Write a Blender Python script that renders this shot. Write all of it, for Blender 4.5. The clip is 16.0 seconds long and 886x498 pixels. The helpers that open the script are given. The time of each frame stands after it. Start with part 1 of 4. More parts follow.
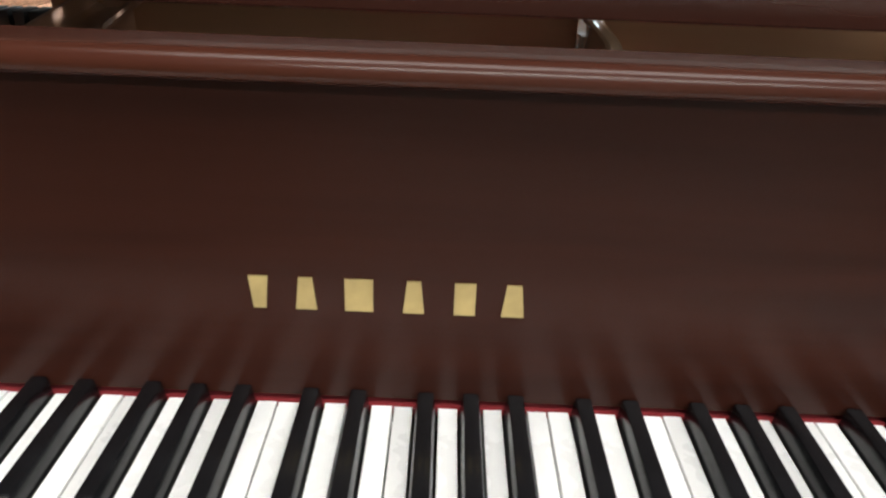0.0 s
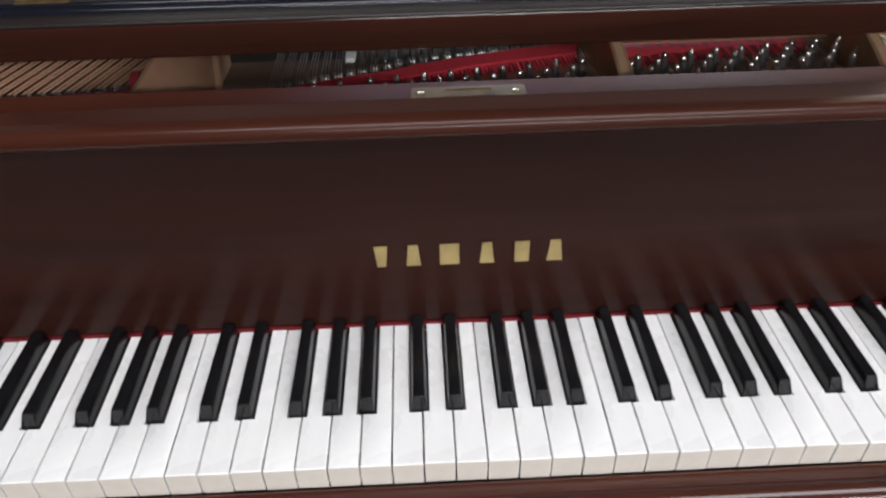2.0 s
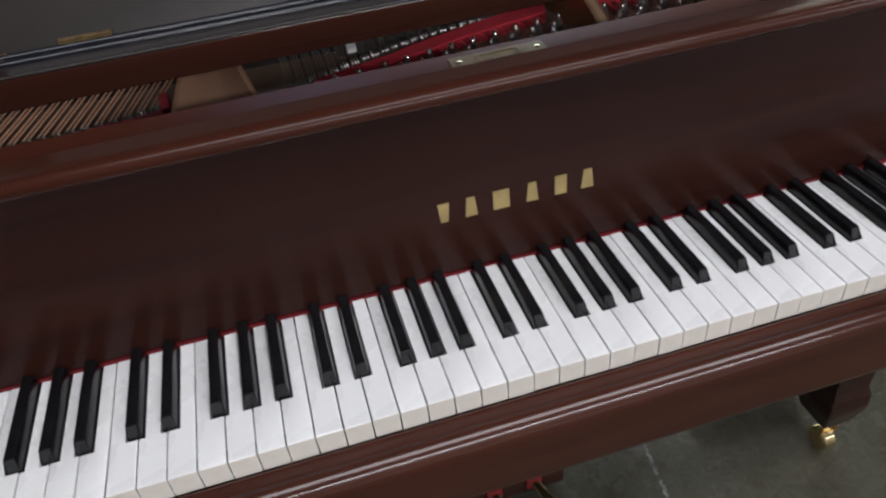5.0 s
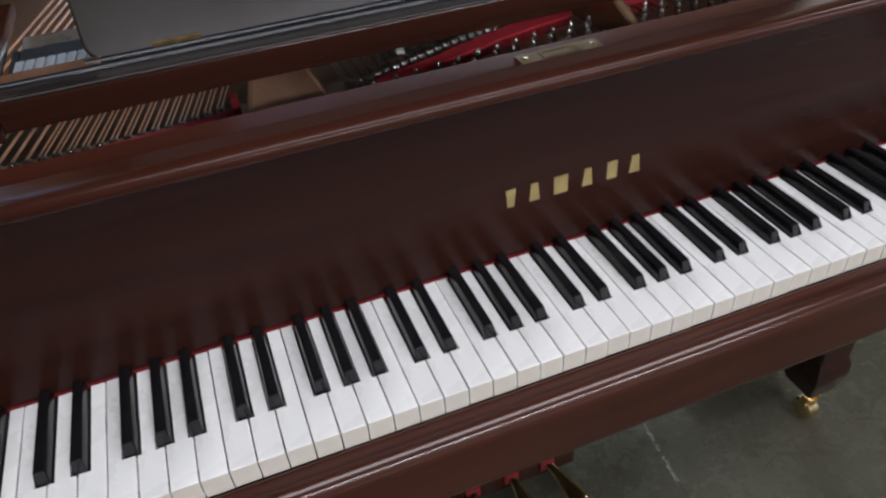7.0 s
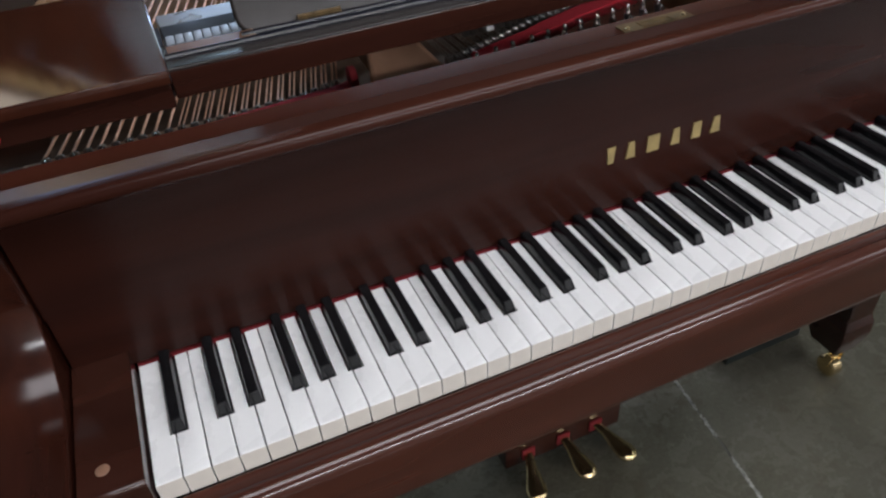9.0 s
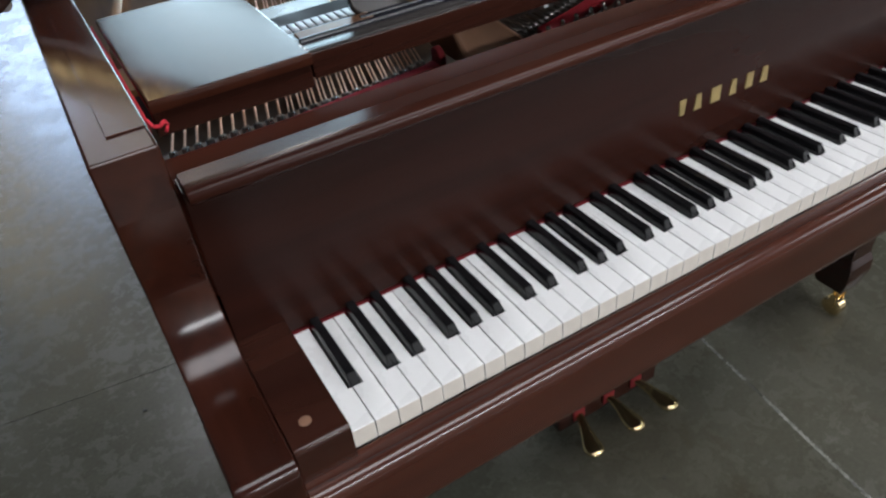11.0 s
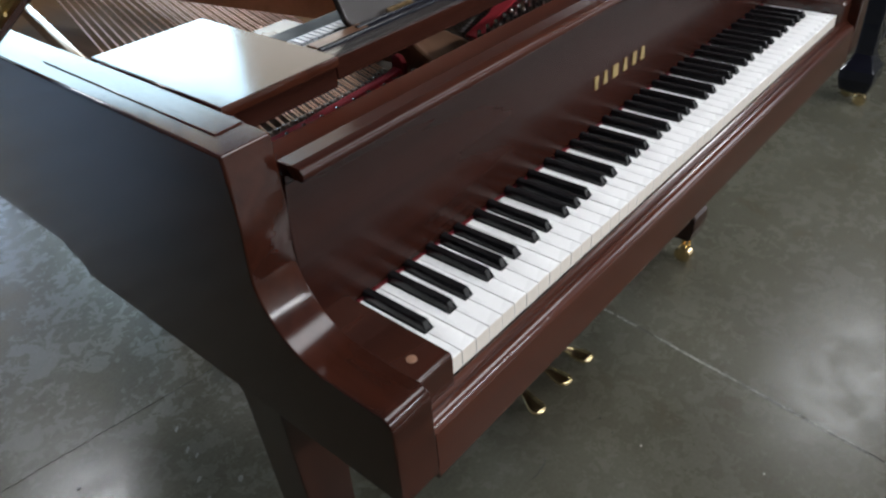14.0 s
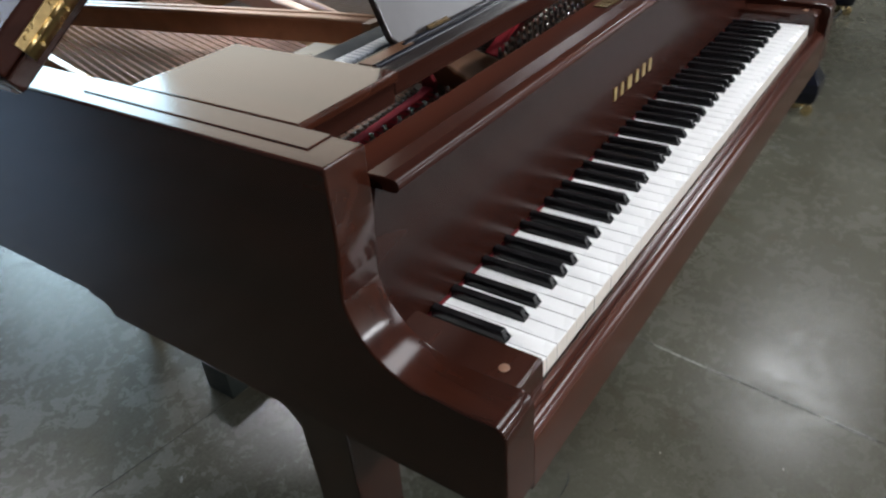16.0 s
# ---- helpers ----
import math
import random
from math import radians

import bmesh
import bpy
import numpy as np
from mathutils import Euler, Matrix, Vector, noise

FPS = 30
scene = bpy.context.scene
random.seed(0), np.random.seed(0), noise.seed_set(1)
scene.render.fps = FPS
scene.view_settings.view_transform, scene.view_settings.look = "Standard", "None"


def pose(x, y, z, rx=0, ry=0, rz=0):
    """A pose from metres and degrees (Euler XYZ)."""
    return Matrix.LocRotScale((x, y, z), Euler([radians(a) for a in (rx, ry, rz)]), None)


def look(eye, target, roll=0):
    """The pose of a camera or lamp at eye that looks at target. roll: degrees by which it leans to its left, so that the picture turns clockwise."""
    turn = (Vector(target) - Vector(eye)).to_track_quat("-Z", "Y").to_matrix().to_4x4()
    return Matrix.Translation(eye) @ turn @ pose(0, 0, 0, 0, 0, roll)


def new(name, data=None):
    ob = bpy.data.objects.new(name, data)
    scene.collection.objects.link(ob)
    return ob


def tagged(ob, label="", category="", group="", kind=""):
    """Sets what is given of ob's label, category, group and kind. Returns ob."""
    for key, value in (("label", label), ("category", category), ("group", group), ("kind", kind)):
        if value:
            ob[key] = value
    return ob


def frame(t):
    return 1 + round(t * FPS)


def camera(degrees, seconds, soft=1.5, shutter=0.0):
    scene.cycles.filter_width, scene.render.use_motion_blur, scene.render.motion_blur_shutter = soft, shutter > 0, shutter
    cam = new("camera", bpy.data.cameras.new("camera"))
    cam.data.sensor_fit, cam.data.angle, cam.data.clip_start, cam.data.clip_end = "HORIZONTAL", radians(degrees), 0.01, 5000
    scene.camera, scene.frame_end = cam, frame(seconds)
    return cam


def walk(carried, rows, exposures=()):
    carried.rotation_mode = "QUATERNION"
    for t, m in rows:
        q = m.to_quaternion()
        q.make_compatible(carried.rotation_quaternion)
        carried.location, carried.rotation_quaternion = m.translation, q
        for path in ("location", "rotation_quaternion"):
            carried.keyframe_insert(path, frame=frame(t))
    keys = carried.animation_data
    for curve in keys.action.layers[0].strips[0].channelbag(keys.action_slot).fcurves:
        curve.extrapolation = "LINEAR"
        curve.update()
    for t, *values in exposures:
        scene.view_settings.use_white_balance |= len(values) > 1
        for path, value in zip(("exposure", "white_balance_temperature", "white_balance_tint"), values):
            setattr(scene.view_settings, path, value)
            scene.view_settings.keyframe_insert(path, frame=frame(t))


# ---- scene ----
cam = camera(63.0, 16.0, 2.3)
PATH = [
    (0, (0.636, -0.203, 1.007), (0.643, 1.579, 0.099), 2.4),
    (0.5, (0.639, -0.213, 1.039), (0.626, 1.545, 0.084), 0.9),
    (1, (0.621, -0.239, 1.088), (0.656, 1.434, -0.008), 1.0),
    (1.5, (0.606, -0.284, 1.14), (0.629, 1.339, -0.028), 0.8),
    (2, (0.572, -0.322, 1.164), (0.618, 1.262, -0.055), -1.3),
    (2.5, (0.542, -0.361, 1.175), (0.586, 1.203, -0.071), -1.9),
    (3, (0.5, -0.36, 1.191), (0.6, 1.168, -0.095), -3.7),
    (5.5, (0.386, -0.385, 1.196), (0.753, 1.136, -0.049), -6.1),
    (6, (0.342, -0.386, 1.205), (0.757, 1.132, -0.029), -5.4),
    (6.5, (0.314, -0.394, 1.209), (0.766, 1.11, -0.03), -5.4),
    (7, (0.281, -0.396, 1.216), (0.765, 1.089, -0.034), -4.9),
    (7.5, (0.25, -0.406, 1.217), (0.755, 1.074, -0.029), -4.8),
    (8, (0.208, -0.42, 1.217), (0.733, 1.054, -0.029), -5.0),
    (8.5, (0.167, -0.428, 1.223), (0.707, 1.039, -0.025), -5.3),
    (9, (0.111, -0.42, 1.231), (0.664, 1.038, -0.022), -4.6),
    (9.5, (0.062, -0.419, 1.232), (0.625, 1.042, -0.014), -5.3),
    (10, (0.012, -0.421, 1.238), (0.602, 1.034, -0.001), -6.1),
    (12.5, (-0.256, -0.384, 1.236), (0.709, 0.868, 0.011), -6.4),
    (13, (-0.301, -0.383, 1.244), (0.747, 0.815, 0.033), -6.6),
    (13.5, (-0.33, -0.385, 1.247), (0.778, 0.774, 0.051), -6.2),
    (14, (-0.384, -0.375, 1.255), (0.788, 0.744, 0.082), -5.2),
    (14.5, (-0.43, -0.358, 1.262), (0.811, 0.712, 0.116), -3.2),
    (15, (-0.419, -0.325, 1.257), (0.834, 0.76, 0.137), -1.4),
    (15.5, (-0.441, -0.303, 1.253), (0.817, 0.817, 0.174), -4.7),
    (16, (-0.483, -0.265, 1.241), (0.84, 0.749, 0.135), -5.4),
]
walk(cam, [(t, look(eye, target, roll)) for t, eye, target, roll in PATH], exposures=((0, 0.82, 7000, 10), (0.5, 0.96, 7000, 10), (1, 0.95, 7000, 10), (1.5, 0.5, 6800, 12), (2, 0.31, 6650, 14), (2.5, 0.18, 6550, 15), (3, 0.03, 6500, 15), (6, -0.01, 6500, 15), (8.5, 0.0, 6500, 15), (10, 0.03, 6500, 14), (12.5, 0.2, 6450, 12), (14, 0.33, 6480, 12), (16, 0.4, 6500, 12)))

# ---- world, lights, exposure ----
world = bpy.data.worlds.new("world")
scene.world = world
world.use_nodes = True
wn = world.node_tree
sky = wn.nodes.new("ShaderNodeTexSky")
sky.sky_type = "NISHITA"
sky.sun_disc = False
sky.sun_elevation = radians(40)
sky.sun_rotation = radians(200)
wn.links.new(sky.outputs["Color"], wn.nodes["Background"].inputs["Color"])
wn.nodes["Background"].inputs["Strength"].default_value = 0.10


def area_lamp(name, m, sx, sy, watts, colour):
    d = bpy.data.lights.new(name, "AREA")
    d.shape, d.size, d.size_y, d.energy, d.color = "RECTANGLE", sx, sy, watts, colour
    ob = new(name, d)
    ob.matrix_world = m
    return ob


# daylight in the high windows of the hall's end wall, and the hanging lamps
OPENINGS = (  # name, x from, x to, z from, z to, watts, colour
    # the three warm panels are unseen emitters, added for tan reflections on the case
    ("tan_panel_fill", -4.0, -1.7, 3.3, 12.4, 120, (1.0, 0.86, 0.58)),
    ("upper_panel_fill", -1.6, 3.3, 7.5, 12.4, 72, (1.0, 0.86, 0.58)),
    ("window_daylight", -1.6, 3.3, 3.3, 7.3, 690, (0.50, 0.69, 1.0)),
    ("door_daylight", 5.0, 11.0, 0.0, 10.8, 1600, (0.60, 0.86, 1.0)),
    ("warm_panel_fill", 11.0, 21.5, 3.3, 14.5, 430, (1.0, 0.88, 0.58)),
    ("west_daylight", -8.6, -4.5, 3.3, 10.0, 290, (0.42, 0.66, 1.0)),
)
Y1 = 18.0
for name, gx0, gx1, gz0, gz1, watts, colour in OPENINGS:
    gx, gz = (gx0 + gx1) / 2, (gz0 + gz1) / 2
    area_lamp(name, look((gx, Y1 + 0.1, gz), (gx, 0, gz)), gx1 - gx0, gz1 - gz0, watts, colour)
Y0 = -9.0
SX0, SX1, SZ0, SZ1 = 10.5, 18.5, 2.0, 7.0          # window in the wall behind the camera, added unseen for the music rest's sheen
area_lamp("south_window_fill", look(((SX0 + SX1) / 2, Y0 - 0.1, (SZ0 + SZ1) / 2), ((SX0 + SX1) / 2, 0, (SZ0 + SZ1) / 2)), SX1 - SX0, SZ1 - SZ0, 480, (0.95, 0.97, 1.0))
# rows two and five are unseen fills for the piano's front and interior
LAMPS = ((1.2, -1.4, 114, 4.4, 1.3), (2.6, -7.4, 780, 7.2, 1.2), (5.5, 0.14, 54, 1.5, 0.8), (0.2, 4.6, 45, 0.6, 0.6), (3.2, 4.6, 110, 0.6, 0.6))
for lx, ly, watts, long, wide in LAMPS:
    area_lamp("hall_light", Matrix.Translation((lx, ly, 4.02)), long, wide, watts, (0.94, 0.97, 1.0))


# ---- materials ----
def material(name):
    m = bpy.data.materials.new(name)
    m.use_nodes = True
    return m, m.node_tree, m.node_tree.nodes["Principled BSDF"]


def ramp(nt, fac, stops, ease=False):
    r = nt.nodes.new("ShaderNodeValToRGB")
    if ease:
        r.color_ramp.interpolation = "EASE"
    e = r.color_ramp.elements
    while len(e) < len(stops):
        e.new(0.5)
    for i, (p, c) in enumerate(stops):
        e[i].position, e[i].color = p, (*c, 1) if len(c) == 3 else c
    nt.links.new(fac, r.inputs["Fac"])
    return r.outputs["Color"]


def noise_tex(nt, scale, stretch=(1, 1, 1), detail=4.0, rough=0.55, distort=0.0):
    tc = nt.nodes.new("ShaderNodeTexCoord")
    mp = nt.nodes.new("ShaderNodeMapping")
    mp.inputs["Scale"].default_value = stretch
    n = nt.nodes.new("ShaderNodeTexNoise")
    n.inputs["Scale"].default_value, n.inputs["Detail"].default_value = scale, detail
    n.inputs["Roughness"].default_value, n.inputs["Distortion"].default_value = rough, distort
    nt.links.new(tc.outputs["Object"], mp.inputs["Vector"])
    nt.links.new(mp.outputs["Vector"], n.inputs["Vector"])
    return n.outputs["Fac"]


def mix(nt, fac, a, b, mode="MIX"):
    n = nt.nodes.new("ShaderNodeMix")
    n.data_type, n.blend_type = "RGBA", mode
    for s, v in ((n.inputs[0], fac), (n.inputs[6], a), (n.inputs[7], b)):
        if isinstance(v, (int, float)):
            s.default_value = v
        elif isinstance(v, tuple):
            s.default_value = (*v, 1)
        else:
            nt.links.new(v, s)
    return n.outputs[2]


def bump(nt, bsdf, height, strength, distance):
    b = nt.nodes.new("ShaderNodeBump")
    b.inputs["Strength"].default_value, b.inputs["Distance"].default_value = strength, distance
    nt.links.new(height, b.inputs["Height"])
    nt.links.new(b.outputs["Normal"], bsdf.inputs["Normal"])


def span(nt, fac, lo, hi, f0=0.3, f1=0.7):
    n = nt.nodes.new("ShaderNodeMapRange")
    n.interpolation_type = "SMOOTHSTEP"
    n.inputs["To Min"].default_value, n.inputs["To Max"].default_value = lo, hi
    n.inputs["From Min"].default_value, n.inputs["From Max"].default_value = f0, f1
    nt.links.new(fac, n.inputs["Value"])
    return n.outputs["Result"]


def wood(name, stretch, dark, light, rough=(0.15, 0.21), spec=0.5, relief=0.04, wave=0.0):
    m, nt, b = material(name)
    grain = noise_tex(nt, 14, stretch, 3, 0.5, 0.4)
    fine = noise_tex(nt, 90, stretch, 3, 0.6)
    cloud = noise_tex(nt, 5, (1, 1, 1), 2)
    c = ramp(nt, grain, ((0.29, dark), (0.71, light)), True)
    c = mix(nt, 0.05, c, ramp(nt, fine, ((0.3, dark), (0.7, light)), True))
    c = mix(nt, span(nt, cloud, 0.0, 0.35, 0.0, 1.0), c, dark)
    nt.links.new(c, b.inputs["Base Color"])
    nt.links.new(span(nt, fine, rough[0] * 0.75 + rough[1] * 0.25, rough[0] * 0.25 + rough[1] * 0.75, 0.0, 1.0), b.inputs["Roughness"])
    b.inputs["Specular IOR Level"].default_value = spec
    if relief:
        bump(nt, b, fine, relief, 0.0006)
    if wave:                                   # long ripples in thick lacquer
        first = b.inputs["Normal"].links[0].from_node
        ripple = nt.nodes.new("ShaderNodeBump")
        ripple.inputs["Strength"].default_value, ripple.inputs["Distance"].default_value = 1.0, wave
        nt.links.new(noise_tex(nt, 11, (1, 1, 1), 3, 0.5, 0.3), ripple.inputs["Height"])
        nt.links.new(ripple.outputs["Normal"], first.inputs["Normal"])
    return m


MAHOG_X = wood("mahogany_grain_along_keys", (0.12, 1.6, 1.6), (0.022, 0.0070, 0.0047), (0.048, 0.0155, 0.0096))
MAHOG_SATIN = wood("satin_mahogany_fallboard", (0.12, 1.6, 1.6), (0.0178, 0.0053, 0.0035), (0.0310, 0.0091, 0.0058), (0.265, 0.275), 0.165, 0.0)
MAHOG_Y = wood("mahogany_grain_along_side", (1.6, 0.12, 1.6), (0.022, 0.0062, 0.0038), (0.048, 0.0136, 0.0076), (0.13, 0.18), 0.38, 0.012)
MAHOG_GLOSS = wood("polished_mahogany_lid", (1.6, 0.12, 1.6), (0.028, 0.0085, 0.0050), (0.058, 0.0175, 0.0095), (0.10, 0.14), 0.46, 0.006, 0.00012)
# base darker than the case wood, painting shade onto the raised lid
LID_WOOD = wood("darkened_polished_lid", (1.6, 0.12, 1.6), (0.012, 0.0045, 0.0032), (0.028, 0.0090, 0.0058), (0.07, 0.10), 0.5, 0.005)
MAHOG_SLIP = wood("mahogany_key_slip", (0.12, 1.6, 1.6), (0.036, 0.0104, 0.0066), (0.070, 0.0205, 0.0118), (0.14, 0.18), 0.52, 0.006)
MAHOG_Z = wood("mahogany_upright_grain", (1.6, 1.6, 0.12), (0.020, 0.0058, 0.0036), (0.044, 0.0125, 0.0068))
MAHOG_LIP = wood("mahogany_fallboard_lip", (0.12, 1.6, 1.6), (0.027, 0.0074, 0.0045), (0.056, 0.0155, 0.0085), (0.24, 0.27), 0.23, 0.0)
RED_WOOD = wood("stretcher_red_wood", (0.12, 1.6, 1.6), (0.031, 0.0085, 0.0054), (0.064, 0.0178, 0.0098), (0.40, 0.5), 0.03, 0.0)
TAN_WOOD = wood("raw_tan_wood", (0.12, 1.6, 1.6), (0.34, 0.175, 0.088), (0.46, 0.255, 0.135), (0.5, 0.6))
SPRUCE = wood("soundboard_spruce", (1.8, 0.1, 1.6), (0.12, 0.060, 0.022), (0.20, 0.105, 0.040), (0.6, 0.7), 0.05)


def plain(name, colour, rough, metal=0.0, vary=0.12, scale=60, relief=0.0, spec=0.5):
    m, nt, b = material(name)
    f = noise_tex(nt, scale)
    dark = tuple(v * (1 - vary) for v in colour)
    light = tuple(min(1, v * (1 + vary)) for v in colour)
    nt.links.new(ramp(nt, f, ((0.3, dark), (0.7, light))), b.inputs["Base Color"])
    nt.links.new(span(nt, noise_tex(nt, scale * 0.3), rough * 0.85, rough * 1.2), b.inputs["Roughness"])
    b.inputs["Metallic"].default_value = metal
    b.inputs["Specular IOR Level"].default_value = spec
    if relief:
        bump(nt, b, f, 0.5, relief)
    return m


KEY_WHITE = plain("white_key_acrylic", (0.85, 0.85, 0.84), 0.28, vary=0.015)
KEY_FRONT = plain("cream_key_front", (0.70, 0.65, 0.58), 0.4, vary=0.05)
KEY_BLACK = plain("black_key_phenolic", (0.007, 0.007, 0.008), 0.22, vary=0.2, spec=0.4)
FELT_RED = plain("red_felt", (0.54, 0.026, 0.042), 0.95, vary=0.25, scale=900, relief=0.0006)
FELT_DARK = plain("darker_red_felt", (0.18, 0.009, 0.013), 0.95, vary=0.25, scale=900)
FELT_WHITE = plain("white_felt", (0.62, 0.62, 0.60), 0.95, vary=0.12, scale=700, relief=0.0005)
# white felt made lighter, so the dampers look lit under the desk
FELT_LIT = plain("lightened_damper_felt", (0.82, 0.82, 0.80), 0.95, vary=0.08, scale=500)
BRASS = plain("polished_brass", (0.85, 0.66, 0.36), 0.19, 1.0, 0.08)
BRASS_HINGE = plain("darker_brass_hinge", (0.55, 0.41, 0.19), 0.30, 1.0, 0.15, 90)
BRASS_DULL = plain("satin_brass_plate", (0.112, 0.074, 0.034), 0.5, 0.2, 0.4, 70, spec=0.12)
GOLD_MARK = plain("gold_inlay", (0.43, 0.32, 0.135), 0.38, 0.4, 0.15)
STEEL = plain("nickel_pins", (0.46, 0.43, 0.40), 0.34, 1.0, 0.15)
BRIGHT_STEEL = plain("bright_nickel_glints", (0.72, 0.70, 0.66), 0.2, 1.0, 0.1)
BASS_STEEL = plain("dull_bass_bridges", (0.26, 0.21, 0.17), 0.40, 0.6, 0.25)
PIN_BODY = plain("dark_pin_steel", (0.20, 0.19, 0.19), 0.36, 0.8, 0.25)
# same wire in a darker colour, taking the light off the front lengths
WIRE_DIMMED = plain("dimmed_front_wire", (0.06, 0.055, 0.05), 0.5, 0.6, 0.2)
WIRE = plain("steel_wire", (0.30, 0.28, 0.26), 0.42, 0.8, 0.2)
COPPER = plain("copper_wound_wire", (0.62, 0.33, 0.20), 0.45, 0.4, 0.25, 300)
PLATE = plain("bronze_painted_iron", (0.36, 0.195, 0.120), 0.32, 0.3, 0.15, 25)
PLATE_EDGE = plain("polished_plate_edge", (0.44, 0.27, 0.16), 0.16, 0.35, 0.1, 25)
PLATE_TAN = plain("tan_bronze_pin_field", (0.36, 0.235, 0.155), 0.45, 0.1, 0.3, 45)
CAVITY = plain("brown_action_wood", (0.075, 0.043, 0.024), 0.7, vary=0.3, scale=30)
DARK = plain("dark_cavity", (0.012, 0.009, 0.008), 0.7)
DAMPER = plain("black_damper_wood", (0.012, 0.012, 0.013), 0.3)
BLOCK_GREY = plain("grey_block_lacquer", (0.24, 0.26, 0.29), 0.35, vary=0.2, scale=400, spec=0.6)
CREAM_WOOD = plain("cream_wood_block", (0.62, 0.50, 0.30), 0.5)
DESK_TOP = plain("dark_lacquered_desk", (0.020, 0.015, 0.014), 0.22, vary=0.2, scale=12, spec=0.32)
REST_SATIN = plain("satin_music_rest", (0.030, 0.025, 0.023), 0.18, vary=0.15, scale=12, spec=0.42)
BAR_GREY = plain("grey_brown_bar", (0.11, 0.085, 0.06), 0.3, spec=0.5)
STRIP_BROWN = plain("glossy_brown_strip", (0.12, 0.055, 0.028), 0.4, vary=0.2, scale=40, spec=0.25)
BAR_BLACK = plain("black_painted_bar", (0.012, 0.011, 0.013), 0.6, spec=0.15)
BUTTON = plain("pale_wood_plug", (0.26, 0.14, 0.09), 0.4)
EBONY = plain("black_polished_case", (0.006, 0.007, 0.012), 0.12)
BOX_BLACK = plain("black_box_plastic", (0.012, 0.016, 0.014), 0.4)
SCRAP_DARK = plain("dark_scrap", (0.02, 0.02, 0.018), 0.6)
SPOT = plain("dried_pale_spot", (0.16, 0.16, 0.145), 0.6, vary=0.3, scale=200)
SCRAP_PALE = plain("pale_scrap", (0.55, 0.52, 0.46), 0.7)
RUBBER = plain("black_cable", (0.012, 0.012, 0.012), 0.5)
WALL_TAN = plain("tan_panel_wall", (0.55, 0.46, 0.30), 0.7, vary=0.10, scale=2)
WALL = plain("painted_block_wall", (0.20, 0.185, 0.165), 0.75, vary=0.06, scale=3)
CEIL = plain("hall_ceiling", (0.11, 0.105, 0.10), 0.8, vary=0.06, scale=3)
LAMP_BODY = plain("white_lamp_housing", (0.7, 0.7, 0.7), 0.5)
ASPHALT = plain("yard_asphalt", (0.10, 0.10, 0.10), 0.9, vary=0.15, scale=40)


def concrete(name):
    m, nt, b = material(name)
    big = noise_tex(nt, 1.1, detail=4, rough=0.6)
    mid = noise_tex(nt, 3.4, detail=9, rough=0.72, distort=0.5)
    fine = noise_tex(nt, 120, detail=3)
    c = ramp(nt, mid, ((0.30, (0.042, 0.038, 0.024)), (0.47, (0.065, 0.061, 0.041)), (0.60, (0.083, 0.079, 0.057)), (0.75, (0.128, 0.123, 0.094))))
    c = mix(nt, span(nt, big, 0.0, 0.62), c, (0.046, 0.041, 0.025))
    c = mix(nt, 0.16, c, ramp(nt, fine, ((0.35, (0.05, 0.048, 0.04)), (0.65, (0.16, 0.155, 0.14)))))
    blot = noise_tex(nt, 8.0, detail=8, rough=0.7, distort=0.8)
    c = mix(nt, ramp(nt, blot, ((0.57, (0, 0, 0)), (0.66, (0.6, 0.6, 0.6)))), c, (0.045, 0.038, 0.023))
    pale = noise_tex(nt, 6.0, (1.0, 1.6, 1.0), 8, 0.75, 0.6)
    c = mix(nt, ramp(nt, pale, ((0.62, (0, 0, 0)), (0.74, (0.38, 0.38, 0.38)))), c, (0.17, 0.166, 0.148))
    scratch = noise_tex(nt, 24.0, (1.0, 3.0, 1.0), 4, 0.7, 1.2)
    c = mix(nt, ramp(nt, scratch, ((0.70, (0, 0, 0)), (0.75, (0.25, 0.25, 0.25)))), c, (0.33, 0.33, 0.31))
    nt.links.new(c, b.inputs["Base Color"])
    patch = noise_tex(nt, 5.0, detail=9, rough=0.75)
    wear = noise_tex(nt, 26.0, detail=6, rough=0.7, distort=0.6)
    gloss = nt.nodes.new("ShaderNodeMath")
    gloss.operation = "ADD"
    nt.links.new(span(nt, patch, 0.14, 0.27), gloss.inputs[0])
    nt.links.new(span(nt, wear, 0.0, 0.11), gloss.inputs[1])
    nt.links.new(gloss.outputs["Value"], b.inputs["Roughness"])
    b.inputs["Specular IOR Level"].default_value = 0.28
    bump(nt, b, patch, 0.09, 0.003)
    return m


CONCRETE = concrete("polished_concrete")
JOINT = plain("dark_joint_bed", (0.060, 0.056, 0.047), 0.9, vary=0.8, scale=17)
JOINT_DUST = plain("pale_joint_dust", (0.22, 0.215, 0.19), 0.9, vary=0.7, scale=60, relief=0.001)


# ---- mesh helpers ----
def prism(bm, pts, a0, a1, axis):
    """A closed outline swept along one axis: x takes (y, z), y takes (x, z), z takes (x, y)."""
    def at(p, a):
        return {"x": (a, p[0], p[1]), "y": (p[0], a, p[1]), "z": (p[0], p[1], a)}[axis]
    lo = [bm.verts.new(at(p, a0)) for p in pts]
    hi = [bm.verts.new(at(p, a1)) for p in pts]
    n = len(pts)
    fs = [bm.faces.new(lo), bm.faces.new(hi)]
    for i in range(n):
        fs.append(bm.faces.new((lo[i], lo[(i + 1) % n], hi[(i + 1) % n], hi[i])))
    bmesh.ops.recalc_face_normals(bm, faces=fs)
    return fs


def box(bm, x0, x1, y0, y1, z0, z1):
    return prism(bm, ((x0, y0), (x1, y0), (x1, y1), (x0, y1)), z0, z1, "z")


